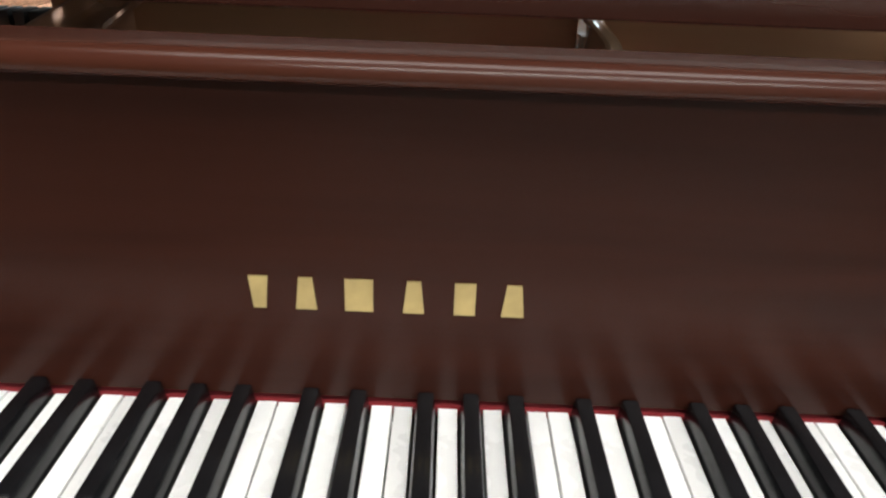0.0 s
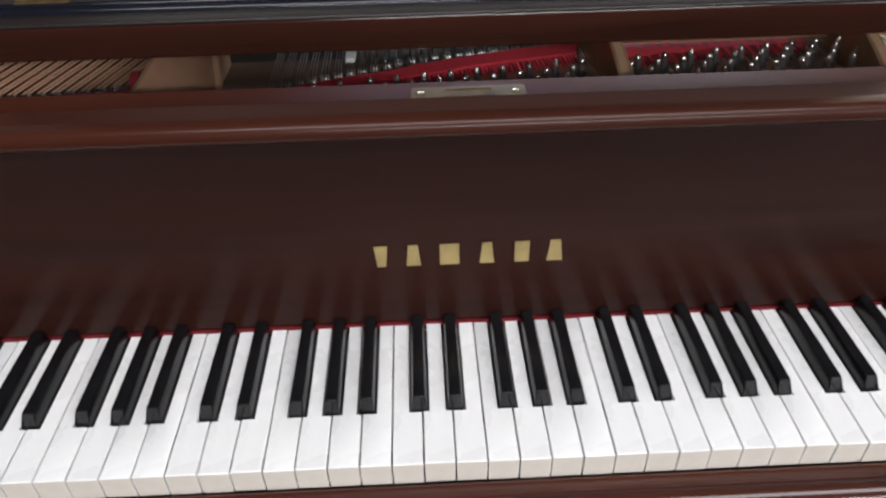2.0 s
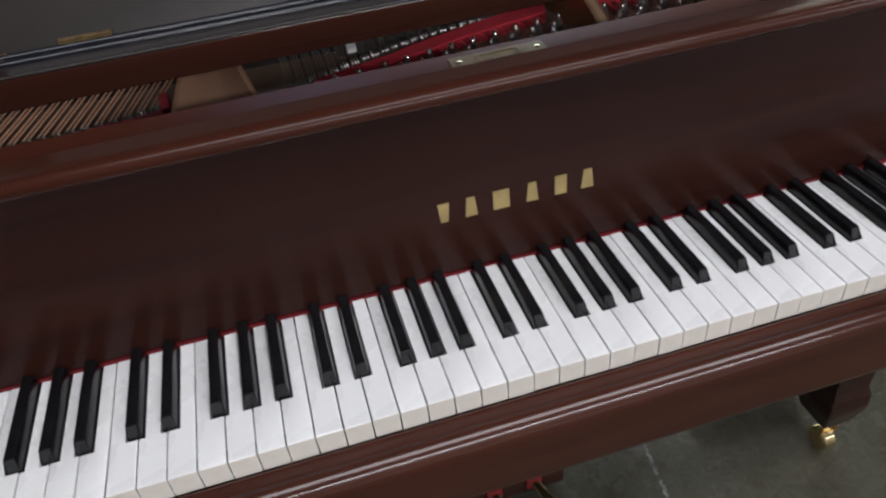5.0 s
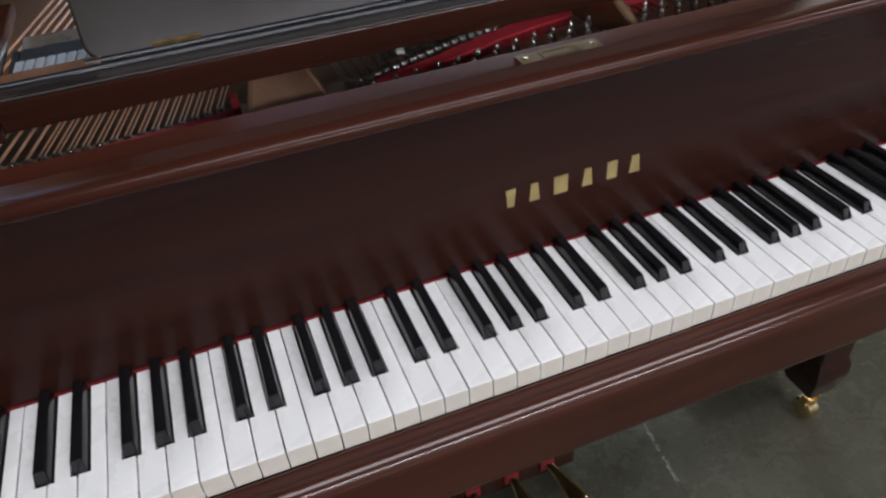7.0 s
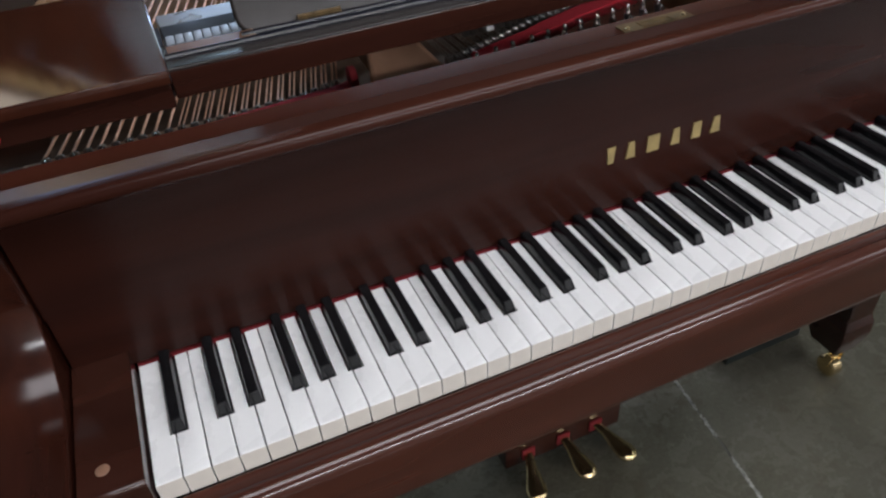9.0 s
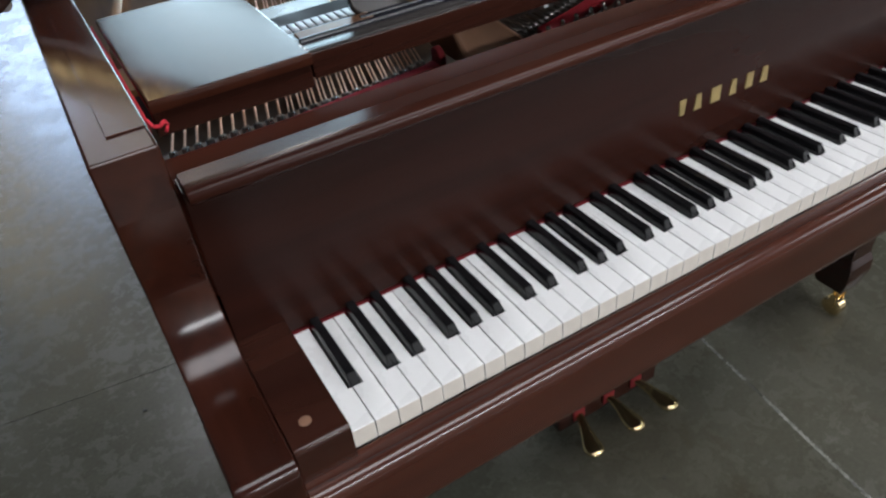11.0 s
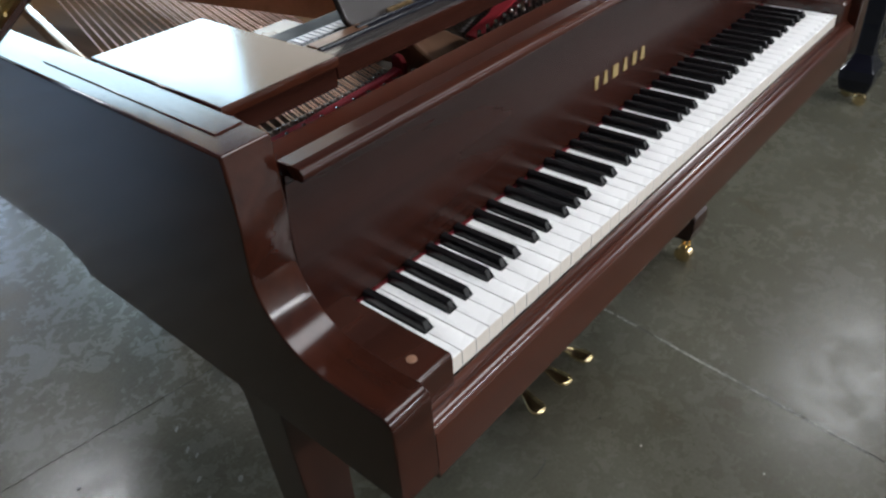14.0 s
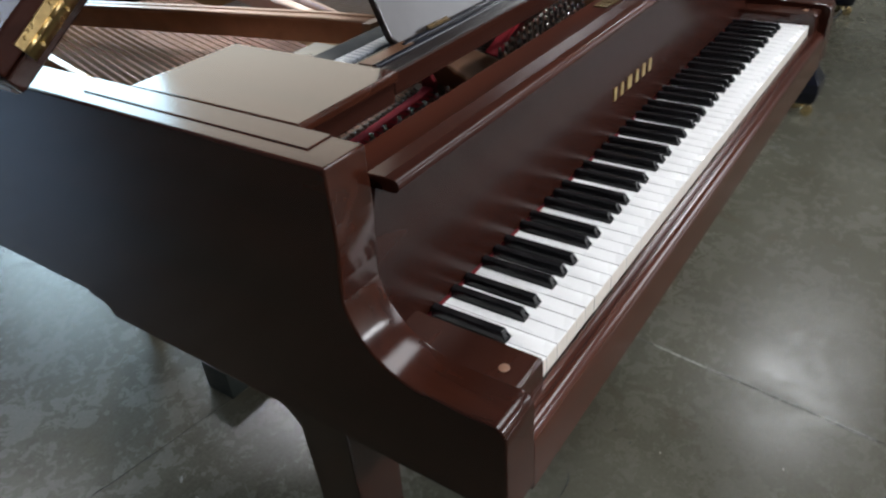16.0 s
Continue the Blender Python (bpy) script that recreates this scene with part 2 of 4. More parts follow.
def soften(bm, offset, segments=2, angle=35):
    sharp = [e for e in bm.edges if len(e.link_faces) == 2 and e.calc_face_angle(0) > radians(angle)]
    bmesh.ops.bevel(bm, geom=sharp, offset=offset, segments=segments, profile=0.5, affect="EDGES", clamp_overlap=True)


def rod(bm, a, b, r0, r1=None, sides=8, caps=True):
    a, b = Vector(a), Vector(b)
    r1 = r0 if r1 is None else r1
    q = (b - a).to_track_quat("Z", "Y").to_matrix()
    rings = []
    for p, r in ((a, r0), (b, r1)):
        rings.append([bm.verts.new(p + q @ Vector((math.cos(k * math.tau / sides) * r, math.sin(k * math.tau / sides) * r, 0)))
                      for k in range(sides)])
    for k in range(sides):
        bm.faces.new((rings[0][k], rings[0][(k + 1) % sides], rings[1][(k + 1) % sides], rings[1][k]))
    if caps:
        bm.faces.new(list(reversed(rings[0])))
        bm.faces.new(rings[1])


def loft(bm, rings):
    """Skin through rings of equal length, capped at both ends."""
    vs = [[bm.verts.new(p) for p in r] for r in rings]
    n = len(vs[0])
    fs = []
    for a, b in zip(vs, vs[1:]):
        for k in range(n):
            fs.append(bm.faces.new((a[k], a[(k + 1) % n], b[(k + 1) % n], b[k])))
    fs.append(bm.faces.new(list(reversed(vs[0]))))
    fs.append(bm.faces.new(vs[-1]))
    bmesh.ops.recalc_face_normals(bm, faces=fs)


def ring(cx, cy, cz, rx, ry, n=20, axis="z"):
    out = []
    for k in range(n):
        c, s = math.cos(k * math.tau / n), math.sin(k * math.tau / n)
        out.append({"z": (cx + rx * c, cy + ry * s, cz), "x": (cx, cy + rx * c, cz + ry * s), "y": (cx + rx * c, cy, cz + ry * s)}[axis])
    return out


def mesh_from(name, bm, mat, smooth=28):
    me = bpy.data.meshes.new(name)
    bm.normal_update()
    bm.to_mesh(me)
    bm.free()
    me.materials.append(mat)
    if smooth:
        me.set_sharp_from_angle(angle=radians(smooth))
        for p in me.polygons:          # broad flat faces stay flat beside their rounded edges
            ps = [me.vertices[v].co for v in p.vertices]
            around = sum((a - b).length for a, b in zip(ps, ps[1:] + ps[:1]))
            p.use_smooth = 2 * p.area < 0.012 * around
    return me


def part(name, bm, mat, parent, label="", smooth=28):
    me = bm if isinstance(bm, bpy.types.Mesh) else mesh_from(name, bm, mat, smooth)
    ob = new(name, me)
    if parent is not None:
        ob.parent = parent
        if parent.type == "EMPTY":
            ob.matrix_parent_inverse = Matrix.Translation(-parent.location)
    if label:
        ob["label"] = label
    return ob


def thing(name, x, y, z, label, category, group=""):
    ob = new(name)
    ob.empty_display_size = 0.1
    ob.location = (x, y, z)
    return tagged(ob, label, category, group)


def structure(name, bm, mat, label, category):
    return tagged(part(name, bm, mat, None), label, category, "", "structure")


def arc(cx, cy, r, a0, a1, n):
    return [(cx + r * math.cos(radians(a0 + (a1 - a0) * k / n)), cy + r * math.sin(radians(a0 + (a1 - a0) * k / n))) for k in range(n + 1)]


# ---- the hall ----
X0, X1, ZC = -9.0, 24.0, 16.5

bm = bmesh.new()
box(bm, X0 - 0.3, X1 + 0.3, Y0 - 0.3, Y1 + 0.3, -0.20, -0.0010)
floor = structure("floor", bm, JOINT, "bed and dusty joints under the polished concrete slabs", "floor")

bm = bmesh.new()
box(bm, X0, SX0, Y0 - 0.25, Y0, 0, ZC)
box(bm, SX1, X1, Y0 - 0.25, Y0, 0, ZC)
box(bm, SX0, SX1, Y0 - 0.25, Y0, 0, SZ0)
box(bm, SX0, SX1, Y0 - 0.25, Y0, SZ1, ZC)
structure("wall_south", bm, WALL, "painted wall of the hall with a wide window opening", "wall")
bm = bmesh.new()
box(bm, X0 - 0.25, X0, Y0 - 0.25, Y1 + 0.25, 0, ZC)
structure("wall_west", bm, WALL, "plain painted side wall of the hall", "wall")
bm = bmesh.new()
box(bm, X1, X1 + 0.25, Y0 - 0.25, Y1 + 0.25, 0, ZC)
structure("wall_east", bm, WALL, "plain painted side wall of the hall", "wall")
bm = bmesh.new()
edges = sorted({X0, X1, *(o[1] for o in OPENINGS), *(o[2] for o in OPENINGS)})
for x0, x1 in zip(edges, edges[1:]):
    z = 0.0
    for gz0, gz1 in sorted((o[3], o[4]) for o in OPENINGS if o[1] <= x0 and o[2] >= x1):
        if gz0 > z:
            box(bm, x0, x1, Y1, Y1 + 0.25, z, gz0)
        z = gz1
    box(bm, x0, x1, Y1, Y1 + 0.25, z, ZC)
structure("wall_north", bm, WALL_TAN, "tan panelled end wall with tall daylight openings", "wall")
bm = bmesh.new()
box(bm, X0 - 0.25, X1 + 0.25, Y0 - 0.25, Y1 + 0.25, ZC, ZC + 0.2)
structure("ceiling", bm, CEIL, "plain ceiling of the hall", "ceiling")
bm = bmesh.new()
box(bm, -400, 400, Y1 + 0.3, 900, -0.25, -0.03)
structure("ground", bm, ASPHALT, "open asphalt yard outside the hall", "ground")
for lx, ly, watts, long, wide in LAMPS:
    # the two fill lamps are given the same housing and rods
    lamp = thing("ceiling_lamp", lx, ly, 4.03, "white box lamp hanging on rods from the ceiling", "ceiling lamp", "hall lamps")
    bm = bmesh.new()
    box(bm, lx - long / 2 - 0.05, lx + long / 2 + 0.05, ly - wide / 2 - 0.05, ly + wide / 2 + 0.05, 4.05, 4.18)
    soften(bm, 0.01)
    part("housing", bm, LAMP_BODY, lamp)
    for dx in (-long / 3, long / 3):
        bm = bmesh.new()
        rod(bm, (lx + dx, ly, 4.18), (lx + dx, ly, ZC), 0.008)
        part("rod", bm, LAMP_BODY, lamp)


# ---- the grand piano ----
PITCH, ZK = 0.0235, 0.72
WIDE = 52 * PITCH
XL0, XL1 = -0.110, -0.055          # bass side wall, outer and inner
XR0, XR1 = WIDE + 0.055, WIDE + 0.110
piano = thing("grand_piano", 0.611, 0.5, 0.0, "satin mahogany grand piano with open lid on concrete floor", "piano")

ARM = ([(-0.028, 0.622), (-0.029, 0.728)] + arc(-0.014, 0.735, 0.0150, 180, 90, 6) +
       [(0.02, 0.7505), (0.055, 0.7515)] + arc(0.055, 0.842, 0.0905, 270, 352, 18) +
       [(0.1446 - 0.0070 * math.sin(k / 7 * math.pi / 2), 0.843 + 0.072 * k / 7) for k in range(1, 8)] + [(0.1375, 0.972)])
UNDER = [(1.10, 0.972), (1.10, 0.672), (0.74, 0.678), (0.700, 0.676), (0.684, 0.668), (0.674, 0.652), (0.660, 0.645),
         (0.640, 0.643), (0.630, 0.636), (0.624, 0.622), (0.50, 0.622), (0.38, 0.622)]


def side_wall(x0, x1):
    bm = bmesh.new()
    prism(bm, ARM + UNDER, x0, x1, "x")
    soften(bm, 0.0030, 3, 50)
    return bm


def plan_curve():
    """The case's outline past the straight bass side: tail, then the bent treble side."""
    def bez(a, b, c, d, k):
        return tuple(a[i] * (1 - k) ** 3 + 3 * b[i] * k * (1 - k) ** 2 + 3 * c[i] * k * k * (1 - k) + d[i] * k ** 3 for i in (0, 1))
    pts = [bez((XL0, 1.10), (XL0, 1.46), (0.02, 1.62), (0.22, 1.62), k / 12) for k in range(13)]
    pts += [bez((0.22, 1.62), (0.62, 1.62), (0.60, 1.12), (0.95, 0.98), k / 12) for k in range(1, 13)]
    pts += [bez((0.95, 0.98), (1.20, 0.90), (XR1, 0.80), (XR1, 0.60), k / 10) for k in range(1, 11)]
    return pts + [(XR1, 0.55)]


def inset(pts, d):
    out = []
    for i, p in enumerate(pts):
        a, b = pts[max(0, i - 1)], pts[min(len(pts) - 1, i + 1)]
        t = Vector((b[0] - a[0], b[1] - a[1])).normalized()
        out.append((p[0] + t.y * d, p[1] - t.x * d))
    return out


side_bass = part("side_wall", side_wall(XL0, XL1), MAHOG_Y, piano, "dark satin mahogany bass side with scrolled arm")
bm = bmesh.new()
prism(bm, ARM + [(0.55, 0.972), (0.55, 0.622), (0.38, 0.622)], XR0, XR1, "x")
soften(bm, 0.0030, 3, 50)
part("side_wall", bm, MAHOG_Y, piano, "mahogany treble side with scrolled arm")
outer = plan_curve()
inner = inset(outer, 0.055)
bm = bmesh.new()
prism(bm, outer + inner[::-1], 0.676, 0.972, "z")
part("bent_rim", bm, MAHOG_Y, piano)
bm = bmesh.new()
prism(bm, ((-0.0885, 0.176), (-0.0565, 0.176), (-0.0565, 0.545), (-0.0885, 0.520)), 0.9721, 0.9735, "z")
soften(bm, 0.0006)
part("rim_cap", bm, MAHOG_Y, piano, "raised glossy strip on the rim top")

# key bed, cheek blocks, key slip
bm = bmesh.new()
box(bm, XL1 + 0.001, XR0 - 0.001, -0.016, 0.52, 0.622, 0.690)
part("key_bed", bm, MAHOG_X, piano)
for x0, x1 in ((XL1 + 0.0015, -0.0014), (WIDE + 0.0014, XR0 - 0.0015)):
    bm = bmesh.new()
    prism(bm, [(-0.009, 0.690), (-0.009, 0.7365)] + arc(-0.004, 0.7365, 0.005, 180, 90, 4) + [(0.149, 0.7425), (0.149, 0.690)], x0, x1, "x")
    soften(bm, 0.0012, 2, 50)
    cheek = part("cheek_block", bm, MAHOG_X, piano)
    bm = bmesh.new()
    xc = -0.0325 if x0 < 0 else WIDE + 0.0325
    loft(bm, [ring(xc, 0.018, 0.7412, 0.0058, 0.0058), ring(xc, 0.018, 0.7422, 0.0058, 0.0058), ring(xc, 0.018, 0.7428, 0.0045, 0.0045)])
    part("plug", bm, BUTTON, cheek, "pale round wooden plug")
bm = bmesh.new()
slip = ([(-0.0015, 0.640), (-0.0015, 0.6960)] + arc(-0.0055, 0.6960, 0.0040, 0, 180, 6) +
        [(-0.0105, 0.690), (-0.0125, 0.6875), (-0.0132, 0.6905)] + arc(-0.0128, 0.6765, 0.0140, 96, 176, 14) +
        [(-0.0270, 0.672), (-0.0268, 0.645), (-0.0262, 0.612), (-0.0240, 0.606), (-0.008, 0.606)])
prism(bm, slip, XL1 + 0.001, XR0 - 0.001, "x")
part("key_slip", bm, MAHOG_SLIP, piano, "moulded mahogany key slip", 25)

# fallboard with its lip
bm = bmesh.new()
prism(bm, [(0.1485, 0.7245), (0.1492, 0.78), (0.1496, 0.83)] + [(0.1496 - 0.0121 * (k / 12) ** 2, 0.83 + 0.094 * k / 12) for k in range(1, 13)] + [
           (0.166, 0.924), (0.168, 0.7245)], XL1 + 0.0035, XR0 - 0.0035, "x")
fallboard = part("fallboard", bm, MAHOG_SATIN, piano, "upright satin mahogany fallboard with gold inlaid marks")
bm = bmesh.new()
prism(bm, [(0.148, 0.9245), (0.148, 0.9365), (0.146, 0.9385)] + [(0.125, 0.9392)] + arc(0.1165, 0.9315, 0.0075, 95, 265, 10) + [(0.122, 0.9243)],
      XL1 + 0.004, XR0 - 0.004, "x")
soften(bm, 0.0012, 2, 50)
part("fallboard_lip", bm, MAHOG_LIP, piano, "rounded mahogany lip along the fallboard")
MARKS = ((0.529, 0.540, 0.35), (0.555, 0.567, -0.35), (0.583, 0.599, 0), (0.616, 0.628, -0.35), (0.645, 0.657, 0), (0.672, 0.685, -0.35))
for x0, x1, taper in MARKS:
    bm = bmesh.new()
    c, w = (x0 + x1) / 2, (x1 - x0) / 2
    wt, wb = w * (1 + min(0, taper)), w * (1 - max(0, taper))
    prism(bm, ((c - wb, 0.786), (c + wb, 0.786), (c + wt, 0.8065), (c - wt, 0.8065)), 0.1480, 0.1505, "y")
    part("gold_mark", bm, GOLD_MARK, fallboard, "plain gold inlaid mark", 0)
bm = bmesh.new()
box(bm, 0.0, WIDE, 0.1474, 0.160, 0.712, 0.7199)
part("key_felt", bm, FELT_DARK, piano, "thin red felt strip behind the keys")

# stretcher with its brass catch plate
bm = bmesh.new()
box(bm, XL1 + 0.001, XR0 - 0.001, 0.152, 0.2195, 0.80, 0.9172)
soften(bm, 0.002)
stretcher = part("stretcher", bm, RED_WOOD, piano, "reddish mahogany stretcher behind the fallboard")
bm = bmesh.new()
prism(bm, [(0.565, 0.1845), (0.567, 0.1825), (0.585, 0.1825), (0.588, 0.1808), (0.631, 0.1808), (0.634, 0.1825), (0.652, 0.1825), (0.654, 0.1845),
           (0.654, 0.2035), (0.652, 0.2055), (0.567, 0.2055), (0.565, 0.2035)], 0.9174, 0.9190, "z")
soften(bm, 0.0005)
catch = part("catch_plate", bm, BRASS_DULL, piano, "worn brass catch plate with two screws")
bm = bmesh.new()
frame_out, frame_in = ((0.5890, 0.1860), (0.6300, 0.1860), (0.6300, 0.2010), (0.5890, 0.2010)), ((0.5920, 0.1885), (0.6270, 0.1885), (0.6270, 0.1985), (0.5920, 0.1985))
for k in range(4):
    m = (k + 1) % 4
    prism(bm, (frame_out[k], frame_out[m], frame_in[m], frame_in[k]), 0.9190, 0.9198, "z")
part("raised_frame", bm, BRASS_DULL, catch, "raised rim round the catch")
for sx in (0.573, 0.646):
    bm = bmesh.new()
    loft(bm, [ring(sx, 0.1935, 0.9189, 0.0032, 0.0032, 12), ring(sx, 0.1935, 0.9196, 0.0028, 0.0028, 12), ring(sx, 0.1935, 0.9199, 0.0014, 0.0014, 12)])
    part("screw", bm, BRASS, catch, "small brass screw head")

# music desk: frame, bass shelf, folding rest
desk = part("desk_frame", (lambda b: (box(b, 0.1125, 1.110, 0.2375, 0.2560, 0.9370, 0.9640), soften(b, 0.0015), b)[2])(bmesh.new()), MAHOG_X, piano,
            "mahogany sliding frame of the music desk")
bm = bmesh.new()
prism(bm, [(0.2372, 0.9643)] + arc(0.2390, 0.9650, 0.0018, 200, 80, 6) + [(0.2440, 0.9669), (0.2590, 0.9664), (0.2600, 0.9658), (0.2960, 0.9655), (0.2960, 0.9643)], 0.1125, 1.110, "x")
part("desk_board", bm, DESK_TOP, desk, "dark lacquered desk board", 40)
for name, y, r, x0, x1 in (("front_bead", 0.2640, 0.0040, 0.1130, 1.1095), ("bead", 0.2800, 0.0034, 0.187, 1.035)):
    bm = bmesh.new()
    prism(bm, [(y - r, 0.9656)] + arc(y, 0.9662, r, 180, 0, 12) + [(y + r, 0.9656)], x0, x1, "x")
    part(name, bm, EBONY, desk, "glossy black half-round bead", 60)
bm = bmesh.new()
box(bm, 0.1165, 0.2000, 0.2700, 0.2910, 0.9656, 0.9672)
soften(bm, 0.0006)
part("inner_strip", bm, STRIP_BROWN, desk, "glossy brown wooden strip")
bm = bmesh.new()
box(bm, 0.300, 0.7445, 0.428, 0.444, 0.8810, 0.9440)
soften(bm, 0.0015)
part("rear_rail", bm, TAN_WOOD, desk, "pale raw wooden rear rail")
bm = bmesh.new()
box(bm, 0.7600, 1.106, 0.398, 0.414, 0.8700, 0.9440)
soften(bm, 0.0015)
part("rear_rail", bm, TAN_WOOD, desk, "pale raw wooden rear rail")
bm = bmesh.new()
box(bm, 0.1165, 0.2060, 0.4060, 0.4460, 0.9340, 0.9460)
soften(bm, 0.0015)
part("cross_bar", bm, BAR_GREY, desk, "grey-brown cross bar")
bm = bmesh.new()
box(bm, 0.1165, 0.600, 0.3580, 0.4050, 0.9320, 0.9480)
soften(bm, 0.003)
part("black_rail", bm, BAR_BLACK, desk, "black lacquered rail")
bm = bmesh.new()
box(bm, 0.1165, 0.300, 0.3180, 0.3575, 0.9400, 0.9505)
ladder = part("block_rail", bm, DARK, desk, "black rail with a row of grey blocks")
bm = bmesh.new()
prism(bm, ((-0.0042, -0.011), (0.0036, -0.011), (0.0046, 0.013), (-0.0032, 0.013)), 0.0, 0.0045, "z")
soften(bm, 0.0006)
BLOCK = mesh_from("block", bm, BLOCK_GREY)
for i in range(18):
    ob = new("block", BLOCK)
    ob.parent = ladder
    ob.location = (0.123 + i * 0.0093, 0.338, 0.9506)
for x0 in (0.1100, 1.1000):
    bm = bmesh.new()
    box(bm, x0, x0 + 0.006, 0.2565, 0.4050, 0.9370, 0.9470)
    part("side_rail", bm, BAR_BLACK, desk)
bm = bmesh.new()
prism(bm, arc(0.203, 0.016, 0.016, 180, 270, 6) + arc(1.019, 0.016, 0.016, 270, 360, 6) + arc(1.019, 0.189, 0.016, 0, 90, 6) + arc(0.203, 0.189, 0.016, 90, 180, 6), 0.0, 0.011, "y")
soften(bm, 0.003, 3)
rest = part("music_rest", bm, REST_SATIN, piano, "dark satin folding music rest leaning back")
rest.matrix_basis = Matrix.Translation((0, 0.292, 0.9625)) @ Matrix.Rotation(radians(-24), 4, "X")
for x0, x1 in ((0.245, 0.289), (0.933, 0.977)):
    bm = bmesh.new()
    box(bm, x0, x1, 0.2790, 0.2850, 0.9690, 0.9702)
    rod(bm, (x0, 0.2850, 0.9710), (x1, 0.2850, 0.9710), 0.0020, sides=12)
    part("rest_hinge", bm, BRASS_DULL, desk, "small brass hinge")
shelf = part("bass_shelf", (lambda b: (box(b, -0.0455, 0.1120, 0.2300, 0.4950, 0.9555, 0.9680), soften(b, 0.0022), b)[2])(bmesh.new()), MAHOG_GLOSS, piano,
             "flat glossy mahogany side shelf beside the rim")
bm = bmesh.new()
box(bm, -0.0445, 0.1105, 0.2365, 0.2560, 0.9300, 0.9553)
soften(bm, 0.0015)
part("shelf_apron", bm, MAHOG_X, shelf)
bm = bmesh.new()
box(bm, -0.0528, -0.0506, 0.226, 0.50, 0.940, 0.9600)
run = [(-0.0510, 0.2260, 0.955), (-0.0480, 0.2215, 0.949), (-0.0420, 0.2205, 0.948), (-0.0375, 0.2225, 0.951), (-0.0355, 0.2240, 0.946), (-0.0385, 0.2235, 0.940)]
for a, b in zip(run, run[1:]):
    rod(bm, a, b, 0.0018, sides=8)
part("rim_felt", bm, FELT_RED, piano, "red felt strip between rim and shelf")


# iron plate, struts, felts
ZP = 0.853
bm = bmesh.new()
prism(bm, ((XL1, 0.2200), (XR0, 0.2200), (XR0, 0.446), (0.760, 0.446), (0.742, 0.440), (0.680, 0.434), (0.622, 0.417), (0.568, 0.400), (0.500, 0.377), (0.436, 0.350),
           (0.424, 0.290), (0.398, 0.290), (0.376, 0.345), (0.312, 0.345), (0.300, 0.352), (0.240, 0.360), (0.02, 0.353), (XL1, 0.353)), ZP - 0.02, ZP, "z")
plate = part("iron_plate", bm, PLATE_TAN, piano, "bronze-painted cast iron plate")
bm = bmesh.new()
box(bm, XL1, XR0, 0.2201, 0.60, 0.76, 0.78)
part("action_cavity", bm, CAVITY, piano)
bm = bmesh.new()
box(bm, XL1 + 0.001, XR0 - 0.001, 0.602, 0.640, 0.690, 0.8245)
part("belly_rail", bm, DARK, piano)
bm = bmesh.new()
board = [(XL1 + 0.002, 0.60)] + [(XL1 + 0.002, 1.10)] + inset(outer, 0.057)[1:] + [(XR0 - 0.002, 0.60)]
prism(bm, board, 0.825, 0.835, "z")
part("soundboard", bm, SPRUCE, piano, "varnished spruce soundboard")


def plate_bar(stations, rib, dip, bottom):
    """A cast bar through stations (x, y, half width, top): a raised flange on both edges, hollow between."""
    bm = bmesh.new()
    rings = []
    for i, (x, y, w, zt) in enumerate(stations):
        a, b = stations[max(0, i - 1)], stations[min(len(stations) - 1, i + 1)]
        d = Vector((b[0] - a[0], b[1] - a[1])).normalized()
        s = Vector((d.y, -d.x))
        u = max(0.003, w - min(0.014, w * 0.45))
        prof = ((-u, bottom), (-u, zt - 0.008), (-w, zt - 0.005), (-w, zt - 0.002), (-w + 0.002, zt), (-w + rib - 0.002, zt), (-w + rib, zt - 0.002), (-w * 0.55, zt - dip * 0.8), (-w * 0.2, zt - dip),
                (w * 0.2, zt - dip), (w * 0.55, zt - dip * 0.8), (w - rib, zt - 0.002), (w - rib + 0.002, zt), (w - 0.002, zt), (w, zt - 0.002), (w, zt - 0.005), (u, zt - 0.008), (u, bottom))
        rings.append([(x + s.x * k, y + s.y * k, z) for k, z in prof])
    loft(bm, rings)
    return bm


BROAD = ((0.3535, 0.228, 0.052, 0.862), (0.3535, 0.250, 0.0475, 0.873), (0.3535, 0.270, 0.0445, 0.8805), (0.3535, 0.290, 0.0412, 0.8875), (0.3535, 0.318, 0.0345, 0.8965),
         (0.3540, 0.345, 0.0288, 0.9035), (0.3545, 0.430, 0.0265, 0.9140))
part("plate_bar", plate_bar(BROAD, 0.0075, 0.011, ZP - 0.004), PLATE, plate, "broad bronze plate bar with raised flanges", 40)
part("plate_bar", plate_bar(((0.357, 0.425, 0.0200, 0.916), (0.352, 0.460, 0.0200, 0.934), (0.335, 0.540, 0.0180, 0.938), (0.282, 0.830, 0.0160, 0.938), (0.200, 1.270, 0.0140, 0.936)),
                            0.012, 0.002, 0.896), PLATE, plate, "long bronze plate bar over the strings", 40)
part("plate_bar", plate_bar(((0.352, 0.545, 0.018, 0.930), (0.372, 0.620, 0.024, 0.934), (0.458, 0.850, 0.026, 0.934), (0.590, 1.230, 0.026, 0.930)), 0.009, 0.013, 0.896),
     PLATE, plate, "branching bronze plate bar with a hollow top", 40)
bm = bmesh.new()
prism(bm, ((-0.043, 0.497), (-0.030, 0.497), (0.118, 1.180), (0.106, 1.180)), 0.905, 0.9330, "z")
soften(bm, 0.0015)
part("plate_bar", bm, PLATE_EDGE, plate, "narrow polished plate flange beside the bass strings")
